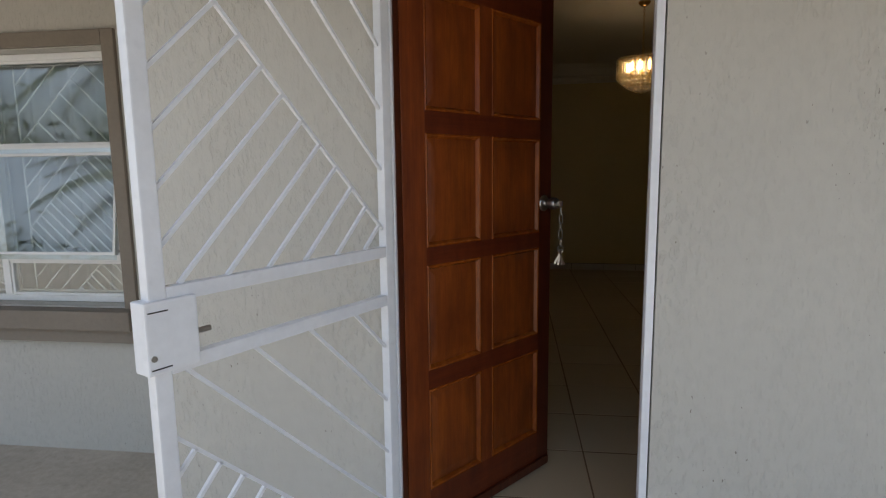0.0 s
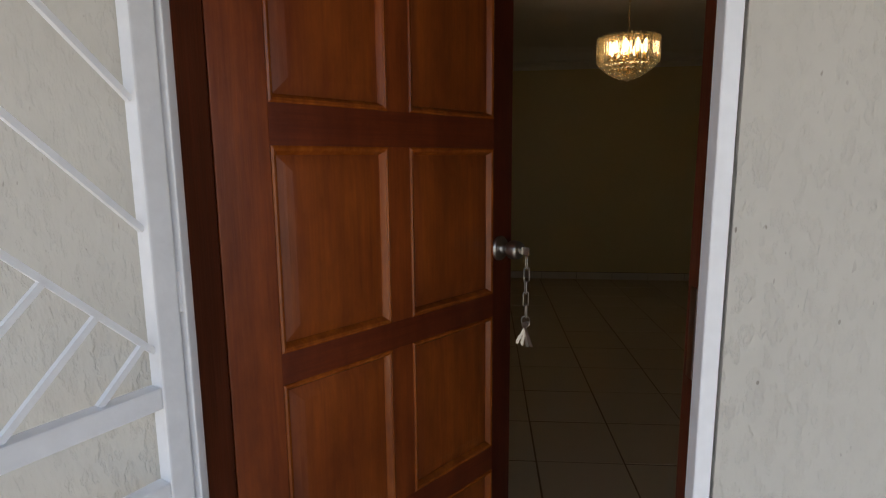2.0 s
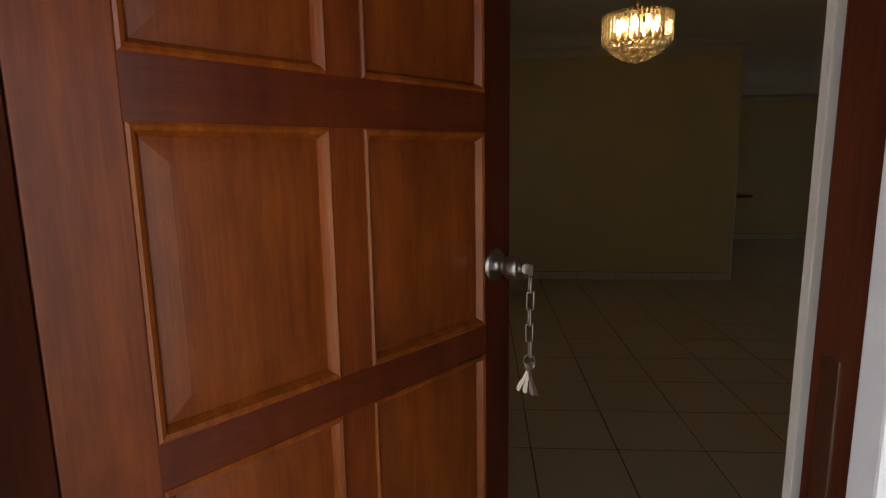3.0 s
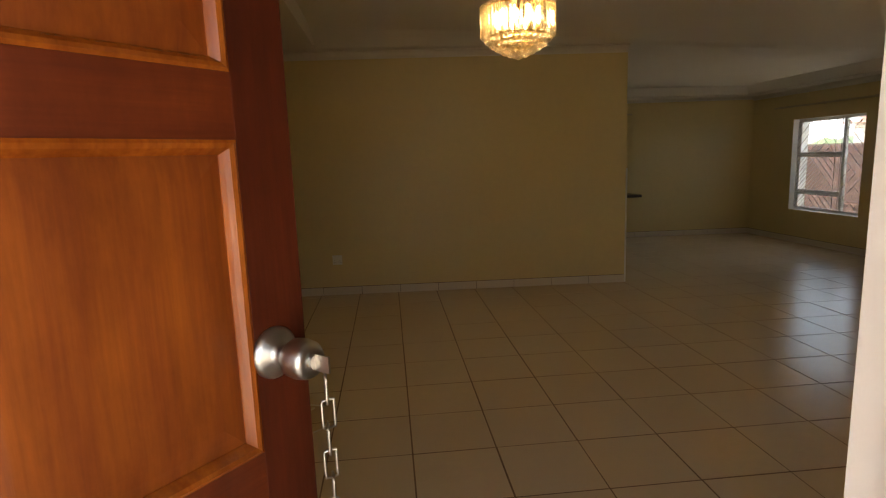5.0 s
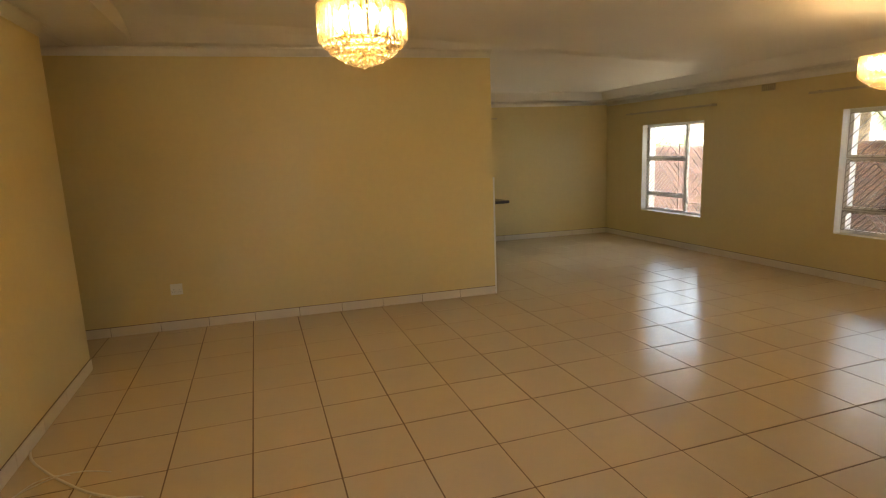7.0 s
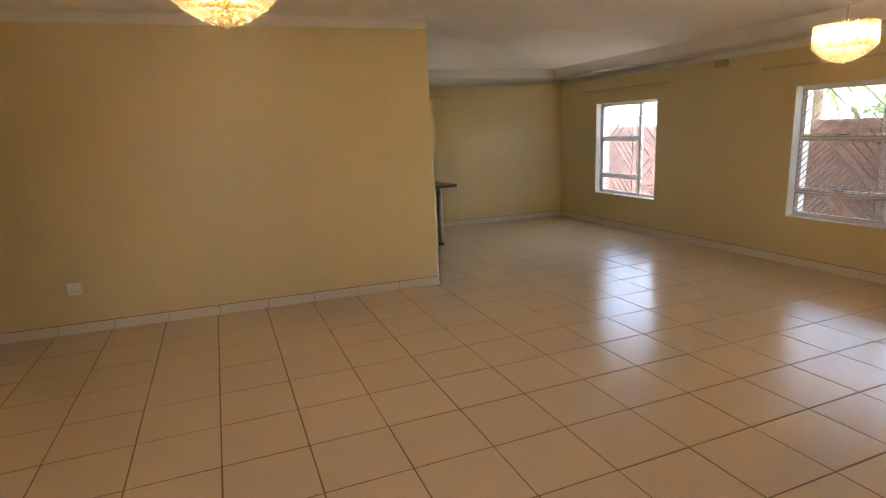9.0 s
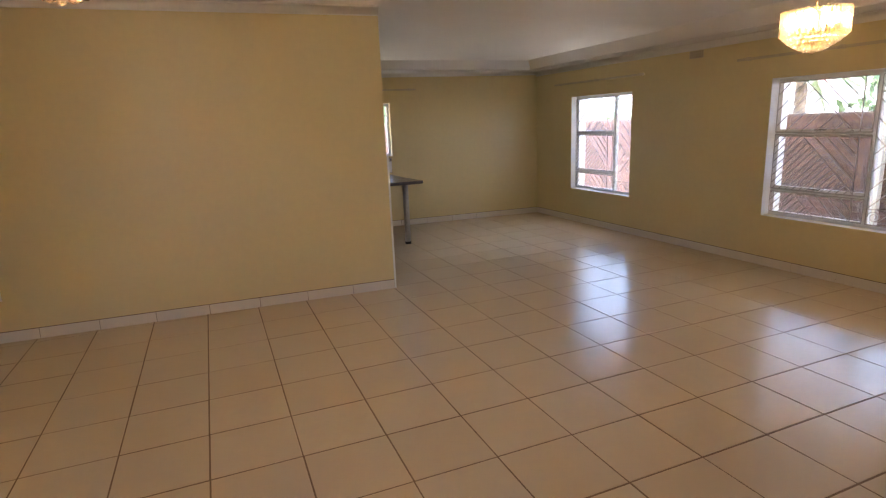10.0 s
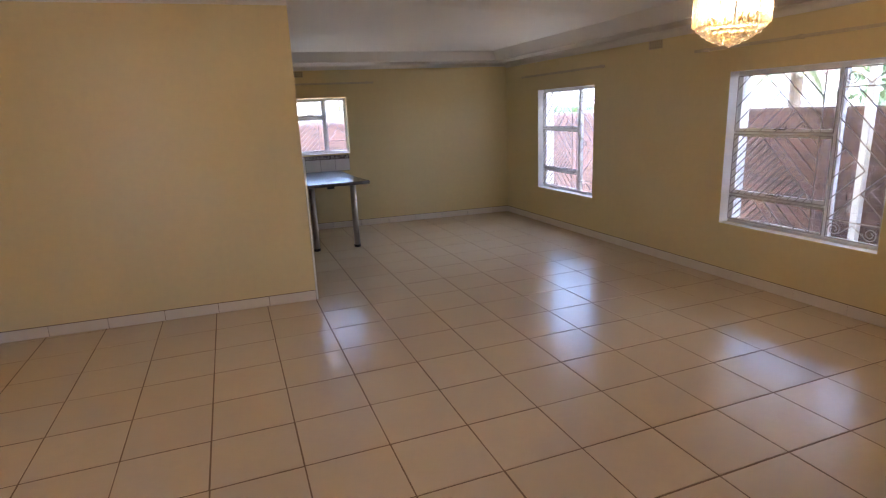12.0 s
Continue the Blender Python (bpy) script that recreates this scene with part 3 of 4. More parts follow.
    for a, b in chevrons((rect[0], rect[1], rect[2] + 0.13, half - 0.1), (rect[0], rect[2] + 0.13), 1, 0.105, 0.3):
        cyl(bm, (X(a[0]), yb, a[1]), (X(b[0]), yb, b[1]), rod, seg=6)
    if scrolls:
        for zc, sg in ((rect[2] + 0.065, 1), (rect[3] - 0.065, -1)):
            for uc, tn in ((rect[0] + 0.06, 1), (rect[1] - 0.06, -1)):
                scroll(bm, (X(uc), zc), 0.05, tn * sg, yb, rod * 0.9)
            for a, b in (((mid - 0.09, zc - 0.03 * sg), (mid, zc + 0.045 * sg)), ((mid, zc + 0.045 * sg), (mid + 0.09, zc - 0.03 * sg))):
                cyl(bm, (X(a[0]), yb, a[1]), (X(b[0]), yb, b[1]), rod * 0.9, seg=6)
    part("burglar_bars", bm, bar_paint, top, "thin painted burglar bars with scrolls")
    if liner:
        for u0, u1, z0, z1 in ((0.0008, 0.004, 0.004, h - 0.004), (w - 0.004, w - 0.0008, 0.004, h - 0.004), (0.0008, w - 0.0008, h - 0.004, h - 0.0008)):
            bm = bmesh.new()
            bx(bm, u0, u1, -0.134, -0.02, z0, z1, 0)
            bx(bm, u0, u1, 0.02, 0.114, z0, z1, 0)
            part("reveal", bm, M_STEEL_W, top)
    bm = bmesh.new()
    bx(bm, 0.004, w - 0.004, 0.03, depth - 0.062, -0.006, 0.003, 0.002)
    part("window_sill", bm, M_STEEL_W, top, "white painted sill")
    return top


def right_point(y):
    t_ = (y - RIGHT_A[1]) / (RIGHT_B[1] - RIGHT_A[1])
    return RIGHT_A[0] + t_ * (RIGHT_B[0] - RIGHT_A[0])


R_TILT = math.degrees(math.atan2(RIGHT_B[0] - RIGHT_A[0], RIGHT_B[1] - RIGHT_A[1]))
# local x runs from the far jamb towards the door; local y into the room
for nm, (a, b, lo, hi) in (("window_1", W1), ("window_2", W2)):
    mw = Matrix.Translation((right_point(a + 1.5) + 0.115, a + 1.5, lo)) @ Matrix.Rotation(radians(90 - R_TILT), 4, 'Z')
    steel_window(nm, mw, b - a, hi - lo, (b - a) * 0.67, [(hi - lo) * 0.2, (hi - lo) * 0.61], "white steel casement window with chevron burglar bars", mirror=True, depth=0.17, liner=True)
F_ANG = math.atan2(FAR_A[1] - FAR_B[1], FAR_A[0] - FAR_B[0])
fd = Vector((math.cos(F_ANG), math.sin(F_ANG)))
fp = Vector(FAR_B) + fd * (FAR_LEN - 2.40)
fn = Vector((-fd.y, fd.x))
steel_window("window_3", Matrix.Translation((fp.x + fn.x * 0.11, fp.y + fn.y * 0.11, 1.04)) @ Matrix.Rotation(F_ANG + math.pi, 4, 'Z'), 0.73, 0.747, 0.43, [0.49], "small white steel kitchen window with burglar bars", mirror=True, scrolls=False, depth=0.165)
steel_window("window_4", Matrix.Translation((-3.64, 2.86, 0.645)), 1.95, 1.255, 0.74, [0.235, 0.785], "white steel window with burglar bars and sheer curtains behind", mirror=True, depth=0.1, bars=M_STEEL_W, open_row=1)

# brown surround of the outside window
top = empty("window_surround", Matrix.Translation((-2.665, 2.76, 0.645)), "brown painted plaster surround and sill of the window", "window surround", kind="structure")
part("sill", box_bm(-1.06, 1.04, -0.085, 0.06, -0.105, -0.008, bevel=0.006), M_PLASTER_BROWN, top)
part("jamb", box_bm(0.975, 1.04, -0.02, 0.06, -0.008, 1.33, bevel=0.004), M_PLASTER_BROWN, top)
part("jamb", box_bm(-1.06, -0.975, -0.02, 0.06, -0.008, 1.33, bevel=0.004), M_PLASTER_BROWN, top)
# brown strip stands in for the shadow band over the window
part("lintel_shade", box_bm(-0.975, 0.975, -0.02, 0.06, 1.26, 1.33, bevel=0.004), M_PLASTER_BROWN, top)
part("apron", box_bm(-1.03, 1.03, -0.05, -0.001, -0.175, -0.105, bevel=0.004), M_PLASTER_BROWN, top)

# sheer curtain in the next room
bm = bmesh.new()
nseg = 240
for j, z in enumerate((0.45, 1.95)):
    for i in range(nseg + 1):
        u = i / nseg
        bm.verts.new((-3.7 + 2.1 * u, 2.985 + 0.03 * math.sin(u * 84 + 2 * math.sin(u * 17)), z))
bm.verts.ensure_lookup_table()
for i in range(nseg):
    bm.faces.new((bm.verts[i], bm.verts[i + 1], bm.verts[nseg + 2 + i], bm.verts[nseg + 1 + i]))
bmesh.ops.solidify(bm, geom=bm.faces[:], thickness=0.004)
cur = new("sheer_curtain", mesh_of("sheer_curtain", bm, M_CURTAIN, True))
tagged(cur, "white sheer curtain hanging in folds behind the window", "curtain")

# ---- front door ----
DOOR_H = (-0.123, 2.011)
DOOR_ANG = 51.1
door = empty("door_1", Matrix.Translation((*DOOR_H, 0)) @ Matrix.Rotation(radians(DOOR_ANG), 4, 'Z'), "red-brown varnished eight-panel wooden front door standing open", "door", kind="structure")
DW, DH, DT = 0.80, 2.0, 0.042
COLS = [(0.100, 0.367), (0.429, 0.720)]
ROWS_D = [(0.175, 0.545), (0.614, 0.982), (1.043, 1.419), (1.492, 1.865)]
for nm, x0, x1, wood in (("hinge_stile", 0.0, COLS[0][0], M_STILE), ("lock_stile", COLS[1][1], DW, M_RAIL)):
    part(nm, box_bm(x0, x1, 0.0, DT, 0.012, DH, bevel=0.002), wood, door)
zr = [0.012] + [v for r_ in ROWS_D for v in r_] + [DH]
for z0, z1 in zip(zr[0::2], zr[1::2]):
    part("rail", box_bm(COLS[0][0] - 0.001, COLS[1][1] + 0.001, 0.0004, DT - 0.0004, z0, z1), M_RAIL_ACROSS, door, "dark red stained rail")
for z0, z1 in ROWS_D:
    part("muntin", box_bm(COLS[0][1] - 0.001, COLS[1][0] + 0.001, 0.0008, DT - 0.0008, z0, z1), M_STILE, door)
for x0, x1 in COLS:
    for z0, z1 in ROWS_D:
        # raised and fielded panel on both faces
        bm = bmesh.new()
        w_, h_ = x1 - x0, z1 - z0
        prof = [(0.0, 0.0115), (0.017, 0.0115), (0.032, 0.0088), (0.046, 0.0072), (0.054, 0.007)]
        loops = []
        for ins, dep in prof:
            loops.append([bm.verts.new((x0 + ins, dep, z0 + ins)), bm.verts.new((x1 - ins, dep, z0 + ins)), bm.verts.new((x1 - ins, dep, z1 - ins)), bm.verts.new((x0 + ins, dep, z1 - ins))])
        back = [[bm.verts.new((v.co.x, DT - v.co.y, v.co.z)) for v in lp] for lp in loops]
        for seq in (loops, back):
            for a, b in zip(seq, seq[1:]):
                for k in range(4):
                    bm.faces.new((a[k], a[(k + 1) % 4], b[(k + 1) % 4], b[k]))
            bm.faces.new(seq[-1])
        for k in range(4):
            bm.faces.new((loops[0][k], loops[0][(k + 1) % 4], back[0][(k + 1) % 4], back[0][k]))
        pn = part("door_panel", bm, M_PANEL, door, "raised panel")
        # bead moulding round the panel, mitred
        bm = bmesh.new()
        pr = [(0.0, -0.001), (0.004, -0.003), (0.009, -0.001), (0.013, 0.005), (0.016, 0.010), (0.016, 0.016), (0.0, 0.016)]
        lp = []
        for ins, dep in pr:
            lp.append([bm.verts.new((x0 + ins, dep, z0 + ins)), bm.verts.new((x1 - ins, dep, z0 + ins)), bm.verts.new((x1 - ins, dep, z1 - ins)), bm.verts.new((x0 + ins, dep, z1 - ins))])
        for a, b in zip(lp, lp[1:] + lp[:1]):
            for k in range(4):
                bm.faces.new((a[k], a[(k + 1) % 4], b[(k + 1) % 4], b[k]))
        part("panel_moulding", bm, M_MOULD_SHINE, pn)
part("weather_bar", box_bm(0.01, DW - 0.01, -0.012, 0.0, 0.014, 0.05, bevel=0.004), M_JAMB, door)
# knob with its rose, turned about the local -y way
km = Matrix.Translation((0.748, 0.0, 1.162)) @ Matrix.Rotation(radians(90), 4, 'X') @ Matrix.Scale(0.9, 4)
bm = lathe(bmesh.new(), [(0.036, 0.0), (0.036, 0.004), (0.031, 0.010), (0.018, 0.014), (0.0135, 0.020), (0.0135, 0.028), (0.020, 0.034), (0.026, 0.042), (0.0275, 0.054), (0.0255, 0.068), (0.022, 0.074), (0.012, 0.0755)], 32, km)
part("door_knob", bm, M_NICKEL, door, "brushed nickel knob", True)
bm = bmesh.new()
cyl(bm, (0.748, -0.068, 1.162), (0.748, -0.073, 1.162), 0.009, seg=16)
box(bm, 0.7465, 0.7495, -0.094, -0.073, 1.152, 1.172)
part("key", bm, M_NICKEL, door, "key in the lock")
part("latch_plate", box_bm(DW, DW + 0.0015, 0.012, 0.030, 1.07, 1.22), M_NICKEL, door)
for hz in (0.22, 1.0, 1.75):
    bm = cyl(bmesh.new(), (-0.006, 0.046, hz - 0.05), (-0.006, 0.046, hz + 0.05), 0.006, seg=10)
    part("hinge", bm, M_NICKEL, door)

# chain with the bunch of keys hanging from the knob
bm = bmesh.new()
dm = door.matrix_world
hang = dm @ Vector((0.748, -0.086, 1.154))


def link(bm, c, h, w, ang, r=0.0012):
    pts = []
    for k in range(16):
        a = 2 * math.pi * k / 16
        x = w / 2 * (1 if math.cos(a) > 0.15 else -1 if math.cos(a) < -0.15 else 0)
        z = h / 2 * math.sin(a)
        pts.append((c[0] + x * math.cos(ang), c[1] + x * math.sin(ang), c[2] + z))
    tube(bm, pts, r, 5, True)


kc = empty("key_chain", Matrix.Translation(hang), "steel chain with a bunch of keys hanging from the knob", "keys")
z = -0.004
for k in range(5):
    bm = bmesh.new()
    link(bm, (0.001 * math.sin(k * 2.0), 0, z - 0.017), 0.036, 0.0145, 0.4 if k % 2 else 1.75, 0.0018)
    part("chain_link", bm, M_NICKEL, kc, "", True)
    z -= 0.0315
bm = bmesh.new()
tube(bm, [(0.011 * math.cos(a), 0.004 * math.sin(a), z - 0.011 + 0.011 * math.sin(a)) for a in [2 * math.pi * k / 18 for k in range(18)]], 0.0012, 5, True)
part("split_ring", bm, M_NICKEL, kc, "", True)
for k, tilt in enumerate((-24, -8, 9, 25)):
    bm = bmesh.new()
    lathe(bm, [(0.008, -0.001), (0.008, 0.001)], 14, Matrix.Rotation(radians(90), 4, 'X'))
    box(bm, -0.0032, 0.0032, -0.001, 0.001, -0.058, -0.007)
    box(bm, -0.0052, -0.0032, -0.001, 0.001, -0.054, -0.036)
    ob = part("key", bm, M_NICKEL, kc)
    ob.matrix_local = Matrix.Translation((0.002 * (k - 1.5), 0.003 * (k - 1.5), z - 0.022)) @ Matrix.Rotation(radians(12 * k - 40), 4, 'Z') @ Matrix.Rotation(radians(tilt), 4, 'Y')

# door frame of dark wood
top = empty("door_frame", Matrix.Translation((0.28, 2.0, 0)), "dark stained wooden door frame", "door frame", kind="structure")
for nm, x0, x1, y0, y1 in (("jamb", -0.155, -0.125, 1.917, 2.012), ("jamb", -0.20, -0.155, 1.992, 2.088), ("jamb", 0.621, 0.70, 1.917, 2.005), ("rebate", 0.655, 0.699, 2.003, 2.058)):
    part(nm, box_bm(x0 - 0.28, x1 - 0.28, y0 - 2.0, y1 - 2.0, 0.0, DTOP, bevel=0.004), M_JAMB, top)
part("head", box_bm(-0.405, 0.363, -0.083, 0.058, DTOP - 0.055, DTOP - 0.001, bevel=0.004), M_JAMB, top)
part("strike_plate", box_bm(0.3398, 0.3412, -0.035, -0.012, 1.06, 1.2), M_NICKEL, top)

# ---- security gate ----
GH = Vector((-0.137, 1.893))
GD = Vector((-0.441, -0.897)).normalized()
G_ANG = math.atan2(GD.y, GD.x)
gate = empty("security_gate", Matrix.Translation((GH.x, GH.y, 0.007)) @ Matrix.Rotation(G_ANG, 4, 'Z'), "white painted steel security gate with chevron bars, swung open", "gate")
GW = 0.745
G0, G1 = -0.06, 1.985
ST = 0.018
for u in (0.022, GW - 0.018):
    part("stile", box_bm(u - ST, u + ST, -0.014, 0.014, G0, G1, bevel=0.003), M_WHITE, gate)
RA, RB = 1.055, 0.910
for z in (G1 - 0.016, RA, RB, G0 + 0.016):
    part("rail", box_bm(0.022 + ST, GW - 0.018 - ST, -0.013, 0.013, z - 0.016, z + 0.016, bevel=0.003), M_WHITE, gate)


def gate_rods(rods):
    for a, b in rods:
        d = Vector((b[0] - a[0], 0, b[1] - a[1]))
        bm = box_bm(-d.length / 2, d.length / 2, -0.0045, 0.0045, -0.0042, 0.0042)
        ob = part("bar", bm, M_WHITE, gate)
        ob.matrix_local = Matrix.Translation(((a[0] + b[0]) / 2, 0, (a[1] + b[1]) / 2)) @ Matrix.Rotation(-math.atan2(d.z, d.x), 4, 'Y')


gi0, gi1 = 0.04, GW - 0.036
gate_rods(chevrons((gi0, gi1, RA + 0.016, G1 - 0.032), (gi0, 1.122), 1, 0.1215, 0.0785, 0.02))
gate_rods(chevrons((gi0, gi1, G0 + 0.032, RB - 0.016), (gi0, 0.093), 1, 0.119, 0.0785, 0.02))
# lock box
lb = part("lock_box", box_bm(GW - 0.092, GW + 0.016, -0.024, 0.025, RB - 0.004, RA - 0.006, bevel=0.004), M_WHITE, gate, "white steel lock box")
for z in (RB + 0.008, RA - 0.026):
    part("slit_shade", box_bm(GW - 0.030, GW + 0.010, 0.0245, 0.0262, z - 0.0012, z + 0.0012), M_HOLE_SHADE, lb)
bm = cyl(bmesh.new(), (GW - 0.092, 0.006, RB + 0.058), (GW - 0.128, 0.006, RB + 0.058), 0.0065, seg=12)
part("bolt_handle", bm, M_NICKEL, gate, "grey steel bolt")
bm = cyl(bmesh.new(), (GW + 0.004, 0.024, RB + 0.03), (GW + 0.004, 0.0275, RB + 0.03), 0.006, seg=14)
part("keyhole", bm, M_NICKEL, gate)
for z in (0.25, 1.2, 1.75):
    part("hinge", cyl(bmesh.new(), (-0.004, 0.0, z - 0.03), (-0.004, 0.0, z + 0.03), 0.008, seg=12), M_WHITE, gate)
# fixed gate frame
top = empty("gate_frame", Matrix.Translation((0.26, 1.905, 0)), "white painted steel gate frame fixed in the doorway", "gate frame")
part("stile", box_bm(-0.413, -0.382, -0.012, 0.010, GROUND, 2.03, bevel=0.003), M_WHITE, top)
part("stile", box_bm(0.342, 0.365, -0.022, 0.010, GROUND, 2.03, bevel=0.003), M_WHITE, top)
part("head", box_bm(-0.382, 0.342, -0.018, 0.010, 1.998, 2.03, bevel=0.003), M_WHITE, top)


# ---- chandeliers ----
def chandelier(x, y, tip, S, label):
    """A round tiered chandelier of acrylic prisms, 0.37 m across, hanging from the ceiling; its lowest ball at tip."""
    top_z = ceil_z(x, y)
    ob = empty("chandelier", Matrix.Translation((x, y, tip)) @ Matrix.Scale(S, 4), label, "chandelier", "chandeliers")
    H = (top_z - tip) / S
    bm = lathe(bmesh.new(), [(0.0, H), (0.045, H), (0.045, H - 0.012), (0.02, H - 0.035), (0.006, H - 0.04)][::-1], 24)
    part("ceiling_rose", bm, M_BRASS, ob, "brass ceiling rose", True)
    bm = bmesh.new()
    zz = H - 0.038
    k = 0
    while zz > 0.30:
        link(bm, (0, 0, zz - 0.011), 0.024, 0.011, 0 if k % 2 else 1.57, 0.0016)
        zz -= 0.02
        k += 1
    part("chain", bm, M_BRASS, ob, "brass chain", True)
    bm = bmesh.new()
    for rr, z in ((0.176, 0.25), (0.15, 0.115), (0.12, 0.085), (0.09, 0.06), (0.055, 0.036)):
        tube(bm, [(rr * math.cos(a), rr * math.sin(a), z) for a in [2 * math.pi * i / 48 for i in range(48)]], 0.004, 6, True)
    for i in range(6):
        a = math.pi * i / 3
        cyl(bm, (0.176 * math.cos(a), 0.176 * math.sin(a), 0.25), (0, 0, 0.262), 0.003, seg=6)
        cyl(bm, (0.150 * math.cos(a), 0.150 * math.sin(a), 0.115), (0.176 * math.cos(a), 0.176 * math.sin(a), 0.25), 0.002, seg=6)
    cyl(bm, (0, 0, 0.03), (0, 0, 0.295), 0.006, seg=10)
    part("frame", bm, M_BRASS, ob, "brass ring frame", True)
    prism = bmesh.new()
    cyl(prism, (0, 0, -0.135), (0, 0, 0.010), 0.0085, seg=3)
    cyl(prism, (0, 0, -0.143), (0, 0, -0.135), 0.002, 0.0085, seg=3)
    pm = mesh_of("prism", prism, M_CRYSTAL)
    n = 48
    for i in range(n):
        a = 2 * math.pi * i / n
        pr_ = new("prism", pm)
        pr_.parent = ob
        pr_.matrix_local = Matrix.Translation((0.184 * math.cos(a), 0.184 * math.sin(a), 0.250 + 0.004 * (i % 2))) @ Matrix.Rotation(a, 4, 'Z')
    ball = bmesh.new()
    bmesh.ops.create_icosphere(ball, subdivisions=2, radius=0.0135)
    bmb = mesh_of("crystal_ball", ball, M_BALL, True)
    for rr, z, n in ((0.160, 0.098, 34), (0.136, 0.076, 28), (0.108, 0.057, 22), (0.078, 0.040, 16), (0.046, 0.026, 9), (0.0, 0.0135, 1)):
        for i in range(n):
            a = 2 * math.pi * (i + 0.5 * (n % 4)) / n
            b_ = new("crystal_ball", bmb)
            b_.parent = ob
            b_.matrix_local = Matrix.Translation((rr * math.cos(a), rr * math.sin(a), z))
    bulb = bmesh.new()
    lathe(bulb, [(0.008, 0.0), (0.011, 0.008), (0.017, 0.024), (0.018, 0.036), (0.014, 0.054), (0.007, 0.070), (0.002, 0.079)], 16)
    bl = mesh_of("bulb", bulb, M_BULB, True)
    for i in range(9):
        a = 2 * math.pi * (i + 0.25) / 9
        b_ = new("bulb", bl)
        b_.parent = ob
        b_.matrix_local = Matrix.Translation((0.105 * math.cos(a), 0.105 * math.sin(a), 0.165))
        bm = cyl(bmesh.new(), (0.105 * math.cos(a), 0.105 * math.sin(a), 0.12), (0.105 * math.cos(a), 0.105 * math.sin(a), 0.165), 0.011, seg=10)
        cyl(bm, (0, 0, 0.12), (0.105 * math.cos(a), 0.105 * math.sin(a), 0.122), 0.003, seg=6)
        part("lamp_holder", bm, M_BRASS, ob, "", True)
    return ob


chandelier(1.19, 4.82, 1.872, 1.0, "lit tiered crystal chandelier hanging on a brass chain")
chandelier(4.75, 5.02, 1.785, 0.9, "lit tiered crystal chandelier hanging near the window")


# ---- fittings ----
def on_line(p, q, d, off):
    """Point d along p to q, off to the left, and the way's angle."""
    v = (Vector(q) - Vector(p)).normalized()
    n = Vector((-v.y, v.x))
    c = Vector(p) + v * d + n * off
    return c, math.atan2(v.y, v.x)


def socket(name, m, w, h, label, cat, double=True):
    ob = empty(name, m, label, cat)
    part("plate", box_bm(-w / 2, w / 2, 0, 0.009, -h / 2, h / 2, bevel=0.003), M_PLASTIC, ob)
    for s in ((-1, 1) if double else (0,)):
        part("switch", box_bm(s * w / 4 - 0.008, s * w / 4 + 0.008, 0.009, 0.012, h * 0.18, h * 0.36, bevel=0.001), M_PLASTIC, ob)
        bm = bmesh.new()
        for dx, dz in ((0, -0.002), (-0.009, -0.022), (0.009, -0.022)):
            cyl(bm, (s * w / 4 + dx, 0.0085, dz), (s * w / 4 + dx, 0.0096, dz), 0.0032, seg=8)
        part("socket_hole_shade", bm, M_HOLE_SHADE, ob)
    return ob


c, a = on_line(MID_A, MID_B, 3.06, 0.0)
socket("wall_socket", Matrix.Translation((c.x, c.y, 0.375)) @ Matrix.Rotation(a, 4, 'Z'), 0.10, 0.10, "white plastic double wall socket above the skirting", "socket")
socket("wall_socket", Matrix.Translation((LEFT_X, 4.96, 0.39)) @ Matrix.Rotation(radians(-90), 4, 'Z'), 0.075, 0.11, "white plastic wall outlet plate on the side wall", "socket", False)


def curtain_rail(p, q, d0, d1, z, brackets, label):
    (c0, a), (c1, _) = on_line(p, q, d0, 0.06), on_line(p, q, d1, 0.06)
    ob = empty("curtain_rail", Matrix.Translation((c0.x, c0.y, z)) @ Matrix.Rotation(a, 4, 'Z'), label, "curtain rail", "curtain rails")
    L_ = d1 - d0
    part("rail", box_bm(0, L_, -0.008, 0.008, -0.012, 0.012, bevel=0.003), M_VENT, ob, "dull cream painted metal rail")
    for s in brackets:
        part("bracket", box_bm(L_ * s - 0.01, L_ * s + 0.01, -0.06, -0.008, -0.012, 0.02, bevel=0.002), M_VENT, ob)
    return ob


curtain_rail(RIGHT_A, RIGHT_B, 8.1 - 1.5, 9.9 - 1.5, 1.945, (0.05, 0.5, 0.95), "cream curtain rail above a window, without a curtain")
curtain_rail(RIGHT_A, RIGHT_B, 4.95 - 1.5, 6.85 - 1.5, 1.955, (0.05, 0.5, 0.95), "cream curtain rail above a window, without a curtain")
curtain_rail(FAR_A, FAR_B, 2.02, 3.5, 1.965, (0.06, 0.6, 0.95), "cream curtain rail above the kitchen window, without a curtain")


def air_vent(p, q, d, z):
    c, a = on_line(p, q, d, 0.0)
    ob = empty("air_vent", Matrix.Translation((c.x, c.y, z)) @ Matrix.Rotation(a, 4, 'Z'), "cream air brick vent with small holes under the cornice", "air vent", "air vents")
    # dark plate gives the shade inside the vent holes
    part("backing", box_bm(-0.085, 0.085, 0.0005, 0.002, -0.035, 0.035), M_VENT_SHADE, ob)
    bm = bmesh.new()
    for i in range(8):
        u = -0.085 + 0.17 * i / 7
        box(bm, u - 0.005, u + 0.005, 0.002, 0.008, -0.036, 0.036)
    for j in range(4):
        zz = -0.036 + 0.072 * j / 3
        box(bm, -0.09, 0.09, 0.002, 0.0075, zz - 0.004, zz + 0.004)
    part("grille", bm, M_VENT, ob)
    return ob


air_vent(RIGHT_A, RIGHT_B, 7.40 - 1.5, 2.078)
